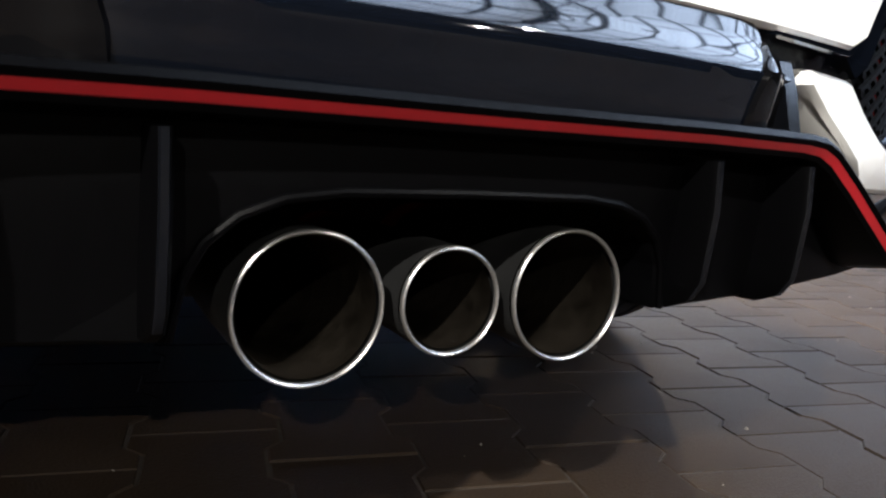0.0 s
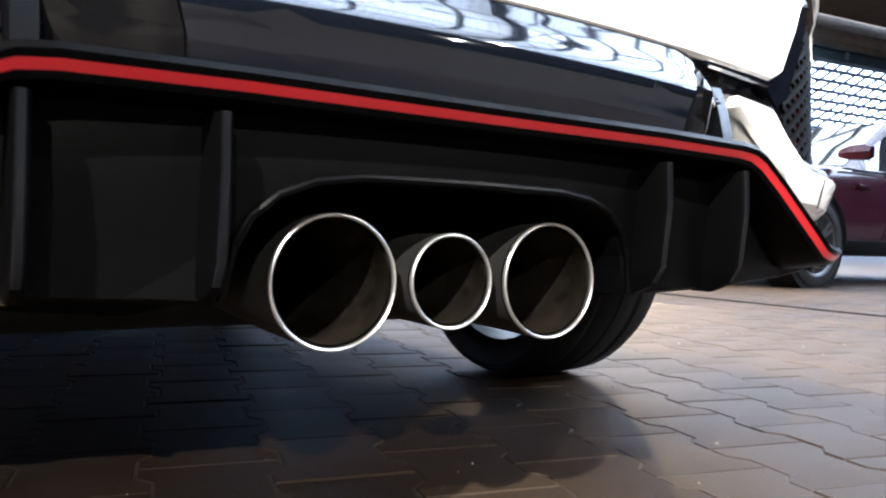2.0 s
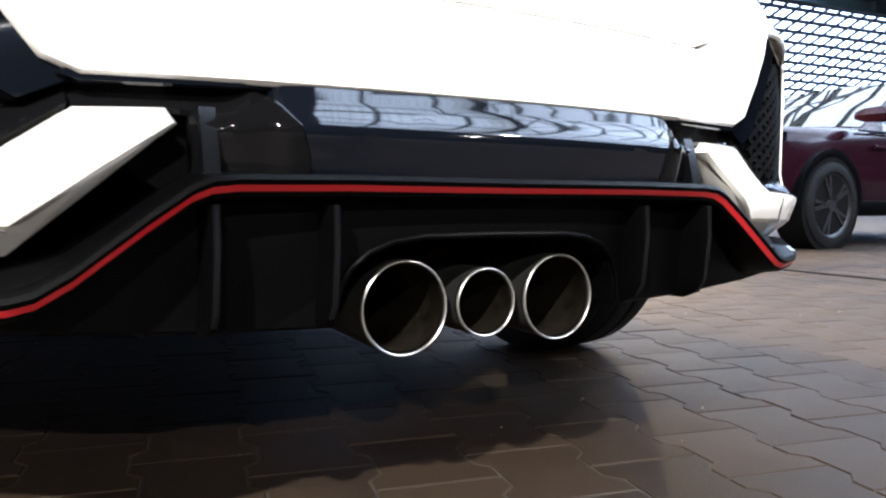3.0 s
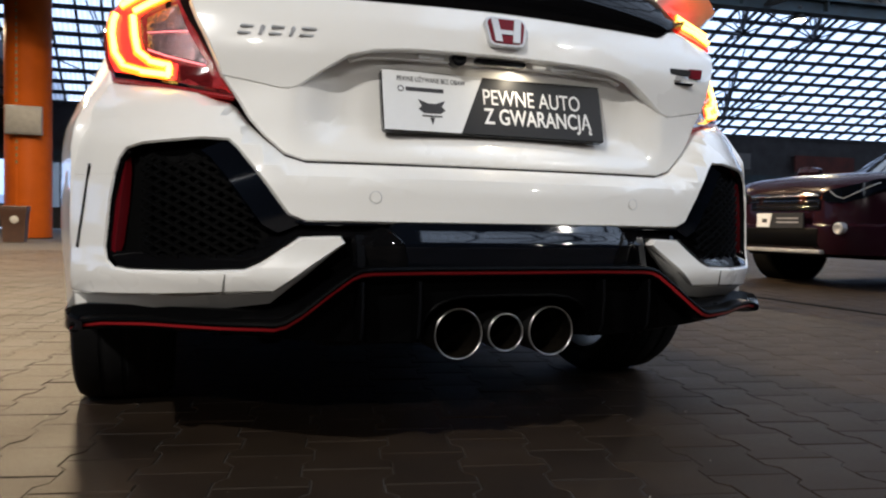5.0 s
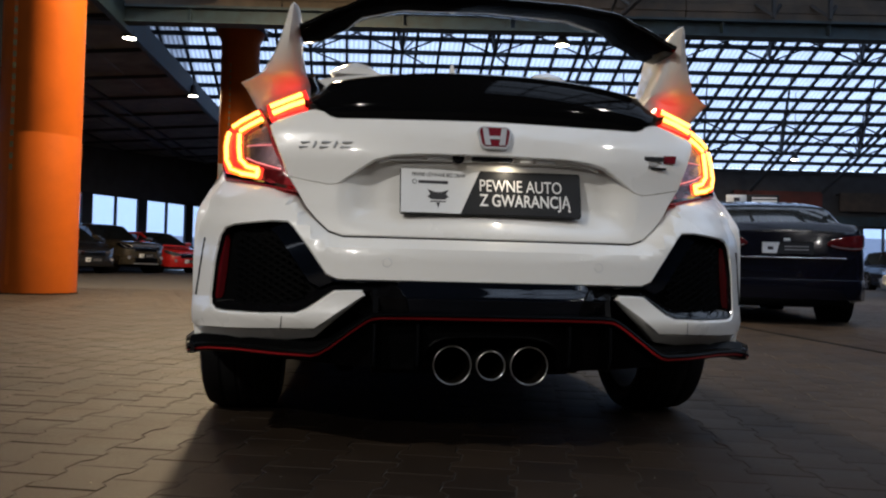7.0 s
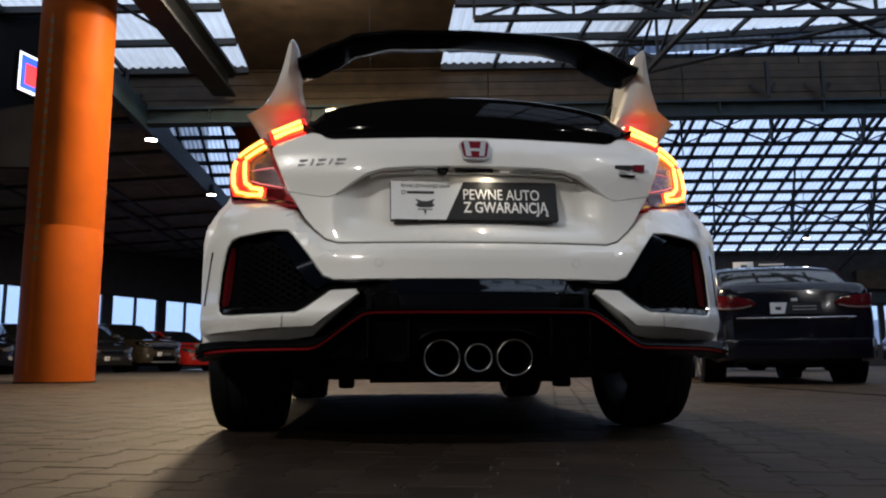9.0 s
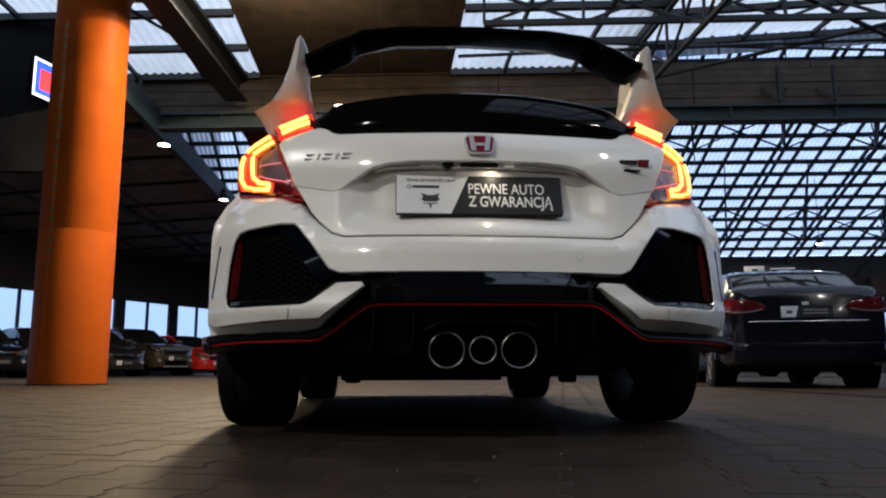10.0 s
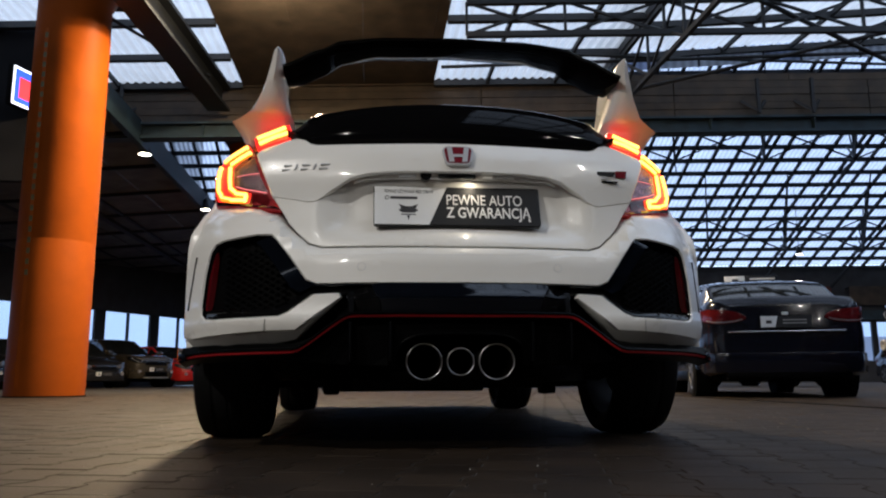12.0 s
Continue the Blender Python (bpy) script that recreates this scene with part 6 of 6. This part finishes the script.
        if style == "suv":
            part("chevron_strip", tube(bmesh.new(), [(sx * x * hw, hl - nose(x) * hl + 0.014, hood - drop + dz) for x, dz in ((0.54, 0.045), (0.60, 0.0), (0.66, -0.02), (0.74, 0.02), (0.82, 0.075), (0.88, 0.11))], 0.005, 6), METALG, hlm, "bright chevron strip")
        fy = hl * (1 - nose(0.66)) + 0.072
        part("fog_lamp", lathe(bmesh.new(), [(fy - 0.06, 0.05), (fy - 0.005, 0.05), (fy + 0.0, 0.04), (fy - 0.01, 0.001)], "y", 20, (sx * hw * 0.66, 0, zs + 0.22)), METALG, car)
    ring = []
    for i in range(-10, 11):
        x = 0.95 * i / 10
        y = -hl + wrap(x)
        ring.append([(x * hw, y - 0.03, zs + 0.06), (x * hw, y - 0.055, zs + 0.20), (x * hw, y - 0.045, zs + 0.27), (x * hw, y + 0.06, zs + 0.30), (x * hw, y + 0.06, zs + 0.04)])
    part("rear_bumper", loft(bmesh.new(), ring), paint if style != "suv" else PLASTIC, car)
    boxpart("rear_valance", (-hw * 0.72, hw * 0.72, -hl - 0.02, -hl + 0.1, zs - 0.02, zs + 0.08), PLASTIC, car, 0.02)
    boxpart("tail_trim", (-hw * 0.68, hw * 0.68, -hl - 0.024, -hl - 0.004, belt - 0.345, belt - 0.328), CHROME, car, 0.004, "thin chrome strip")
    boxpart("tail_badge", (-0.035, 0.035, -hl - 0.012, -hl + 0.0, belt - 0.155, belt - 0.120), SILVER, car, 0.005)
    ring = []
    for i in range(-10, 11):
        x = 0.90 * i / 10
        y = hl - nose(abs(x)) * hl
        ring.append([(x * hw, y + 0.01, zs + 0.0), (x * hw, y + 0.05, zs + 0.10), (x * hw, y + 0.045, zs + 0.24), (x * hw, y - 0.06, zs + 0.28), (x * hw, y - 0.06, zs)])
    part("front_bumper", loft(bmesh.new(), ring), paint, car)
    if style == "suv":
        part("lower_grille", box(bmesh.new(), -hw * 0.46, hw * 0.46, hl - 0.02, hl + 0.053, zs + 0.06, zs + 0.22, 0.01), PLASTIC, car, "black lower grille")
    if style == "suv":
        part("skid_plate", box(bmesh.new(), -hw * 0.5, hw * 0.5, hl - 0.02, hl + 0.062, zs + 0.0, zs + 0.035, 0.01), METALG, car, "grey skid plate")
    gz = hood - drop - 0.02
    part("grille", box(bmesh.new(), -hw * 0.44, hw * 0.44, hl - 0.05, hl + 0.016, gz - 0.10, gz + 0.06, 0.02), GLOSS, car)
    for k in range(3):
        part("grille_bar", box(bmesh.new(), -hw * 0.43, hw * 0.43, hl + 0.014, hl + 0.024, gz - 0.075 + 0.05 * k, gz - 0.063 + 0.05 * k, 0.003), CHROME if k == 2 else GLOSS, car)
    for sy, yy, zz in ((1, hl + 0.058, zs + (0.28 if style == "suv" else 0.20)), (-1, -hl - 0.030, belt - 0.235)):
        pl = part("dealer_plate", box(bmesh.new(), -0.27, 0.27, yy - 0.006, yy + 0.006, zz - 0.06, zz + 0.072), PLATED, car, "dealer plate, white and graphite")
        xa, xb = (-0.265, -0.085) if sy < 0 else (0.085, 0.265)
        part("plate_field", slab([(xa, zz - 0.055), (xb - 0.03, zz - 0.055), (xb, zz + 0.068), (xa, zz + 0.068)] if sy < 0 else [(xa + 0.03, zz - 0.055), (xb, zz - 0.055), (xb, zz + 0.068), (xa, zz + 0.068)], yy + sy * 0.006 - 0.001, yy + sy * 0.006 + 0.001), PLATEW, pl, "white field")
        part("plate_mark", box(bmesh.new(), (xa + xb) / 2 - 0.035, (xa + xb) / 2 + 0.025, yy + sy * 0.008 - 0.001, yy + sy * 0.008 + 0.001, zz - 0.015, zz + 0.02), PRINT, pl)
        for dz in (0.0, 0.035):
            part("plate_bar", box(bmesh.new(), (-0.03 if sy < 0 else -0.22), (0.22 if sy < 0 else 0.03), yy + sy * 0.008 - 0.001, yy + sy * 0.008 + 0.001, zz - 0.018 + dz, zz - 0.004 + dz), METALG, pl)
    return car


parked_car("graphite saloon parked tail-on, chrome strip on its boot", PAINTS["graphite"], (5.02, 8.10, 0), -16, 4.76, 1.82, 1.07, 1.49, "sedan")
rt = thing("roof_sign", "white and graphite dealer sign on the saloon roof", "sign", at=(5.05, 7.9, 1.512), turn=-16)
boxpart("sign_board", (-0.05, 0.38, -0.01, 0.01, 0.0, 0.13), PLATED, rt, 0.003)
boxpart("sign_field", (-0.32, -0.05, -0.011, 0.009, 0.0, 0.13), PLATEW, rt, 0.003, "white field")
boxpart("sign_bar", (0.02, 0.35, -0.014, -0.0105, 0.075, 0.095), PRINTW, rt, 0)
boxpart("sign_bar", (0.02, 0.35, -0.014, -0.0105, 0.03, 0.055), PRINTW, rt, 0)
boxpart("sign_mark", (-0.22, -0.14, -0.014, -0.0115, 0.04, 0.09), PRINT, rt, 0)
parked_car("maroon compact SUV with black wheel arches, nose towards the aisle", PAINTS["maroon"], (6.77, 3.88, 0), 91, 4.4, 1.80, 1.03, 1.56, "suv")
parked_car("silver hatchback parked behind the saloon", PAINTS["silver"], (15.3, 15.4, 0), 72, 4.3, 1.76, 0.93, 1.45, "hatch", "cars along the far side")
parked_car("pale estate car parked in the far row", PAINTS["silver"], (10.4, 17.6, 0), 20, 4.3, 1.76, 0.95, 1.48, "hatch", "cars along the far side")
for dx, dy, paint, lb, st, tn in ((-9.0, 25.6, "bronze", "bronze SUV parked nose out by the windows", "suv", 228), (-10.0, 23.8, "black", "black hatchback parked nose out by the windows", "hatch", 226), (-8.0, 27.4, "red", "red hatchback parked nose out by the windows", "hatch", 230), (-11.0, 22.0, "black", "dark saloon parked nose out by the windows", "sedan", 226), (-12.0, 20.2, "graphite", "graphite hatchback parked nose out by the windows", "hatch", 226), (20.0, 24.0, "graphite", "dark hatchback parked in the far row", "hatch", 170), (23.0, 25.0, "silver", "silver saloon parked in the far row", "sedan", 165)):
    parked_car(lb, PAINTS[paint], (dx, dy, 0), tn, 4.4, 1.8, 0.98 if st != "suv" else 1.08, 1.48 if st != "suv" else 1.66, st, "cars along the windows")

# ---- floor: interlocking concrete pavers on a sand bed
bm = bmesh.new()
box(bm, X0 - 0.3, X1 + 0.3, Y0 - 0.3, Y1 + 0.35, -0.15, -0.0029)
FLOOR = structure("floor", bm, JOINT, "floor of interlocking grey-brown concrete pavers", "floor", 0)
FAR = mat("far_pavers", (0.0265, 0.0188, 0.0130), 0.65, spread=0.25, scale=3, fine=60, bump=0.3, stain=0.5, spec=0.1)

PA, PB, WAVE = 0.165, 0.2, 0.011
TURN = radians(-13)


def paver_ring(grow, z):
    """Outline of one double-T paver, drawn in by grow."""
    a, b, d = PA / 2 - grow, PB / 2 - grow, WAVE
    right = [(a + d, -b), (a + d, -0.062), (a - d, -0.038), (a - d, 0.038), (a + d, 0.062), (a + d, b)]
    ring = right + [(-x, y) for x, y in reversed(right)]
    return [(x, y, z) for x, y in ring]


def paver_geometry():
    rings = [paver_ring(0.0037, 0.0), paver_ring(0.0014, -0.0026), paver_ring(0.0014, -0.02)]
    vs = [p for r in rings for p in r]
    n = 12
    fs = [(0, 1, 10, 11), (1, 2, 9, 10), (2, 3, 8, 9), (3, 4, 7, 8), (4, 5, 6, 7)]
    for k in range(2):
        for i in range(n):
            j = (i + 1) % n
            fs.append((k * n + i, (k + 1) * n + i, (k + 1) * n + j, k * n + j))
    return vs, fs


pv, pf = paver_geometry()
paver_mesh = bpy.data.meshes.new("paver")
paver_mesh.from_pydata(pv, [], pf)
paver_mesh.materials.append(PAVER)
pva = np.array(pv)
rng = np.random.default_rng(7)
near, far_v, far_f = 0, [], []
for i in range(-90, 90):
    for j in range(-70, 90):
        u, v = i * PA, j * PB + (PB / 2 if i % 2 else 0)
        x = u * math.cos(TURN) - v * math.sin(TURN)
        y = u * math.sin(TURN) + v * math.cos(TURN)
        if not (-7.5 < x < 9.5 and -3.2 < y < 11.5):
            continue
        tx, ty, dz = rng.normal(0, 0.002), rng.normal(0, 0.002), rng.uniform(-0.0018, 0.0)
        if 0.0 < x < 2.6 and -0.35 < y < 2.2 and near < 300 and y + 0.4 * x < 2.4:
            p = new("paver", paver_mesh)
            p.parent = FLOOR
            p.matrix_local = Matrix.Translation((x, y, dz)) @ Euler((tx, ty, TURN)).to_matrix().to_4x4()
            near += 1
        else:
            c, s = math.cos(TURN), math.sin(TURN)
            q = np.empty_like(pva)
            q[:, 0] = x + c * pva[:, 0] - s * pva[:, 1]
            q[:, 1] = y + s * pva[:, 0] + c * pva[:, 1]
            q[:, 2] = dz + pva[:, 2] + tx * pva[:, 1] + ty * pva[:, 0]
            base = len(far_v) * len(pva)
            far_v.append(q)
            far_f += [tuple(base + k for k in f) for f in pf]
me = bpy.data.meshes.new("paver_field")
me.from_pydata(np.concatenate(far_v).tolist(), [], far_f)
me.materials.append(PAVER)
field = new("paver_field", me)
field.parent = FLOOR
field["kind"] = "stuff"
bm = bmesh.new()
for x0, x1, y0, y1 in ((X0, -7.6, Y0, Y1), (9.6, X1, Y0, Y1), (-7.6, 9.6, 11.6, Y1), (-7.6, 9.6, Y0, -3.3)):
    box(bm, x0, x1, y0, y1, -0.013, -0.004)
part("far_paving", bm, FAR, FLOOR, "distant paving, joints lost in dust", 0)
# narrow drain slot along the aisle
bm = bmesh.new()
bar(bm, (3.2, -3.2, -0.001), (3.75, 11.4, -0.001), 0.05, 0.012)
part("drain_slot", bm, DARK, FLOOR, "dark narrow drain slot", 0)

# grit and crumbs lying on the pavers
rng = np.random.default_rng(21)
gv, gf = [], []
for k in range(240):
    gx, gy, r = rng.uniform(-2.6, 3.2), rng.uniform(-1.2, 3.0), rng.uniform(0.0012, 0.0042)
    b = len(gv)
    for j in range(5):
        a = 2 * math.pi * j / 5 + rng.uniform(-0.4, 0.4)
        gv.append((gx + r * math.cos(a) * rng.uniform(0.7, 1.3), gy + r * math.sin(a) * rng.uniform(0.7, 1.3), -0.002))
    gv.append((gx, gy, r * rng.uniform(0.5, 1.1)))
    gf += [(b + j, b + (j + 1) % 5, b + 5) for j in range(5)]
me = bpy.data.meshes.new("grit")
me.from_pydata(gv, [], gf)
me.materials.append(mat("pale_grit", (0.20, 0.18, 0.15), 0.8, spread=0.4, scale=60))
tagged(new("grit", me), "pale grit and crumbs scattered over the pavers", "grit", "", "stuff")
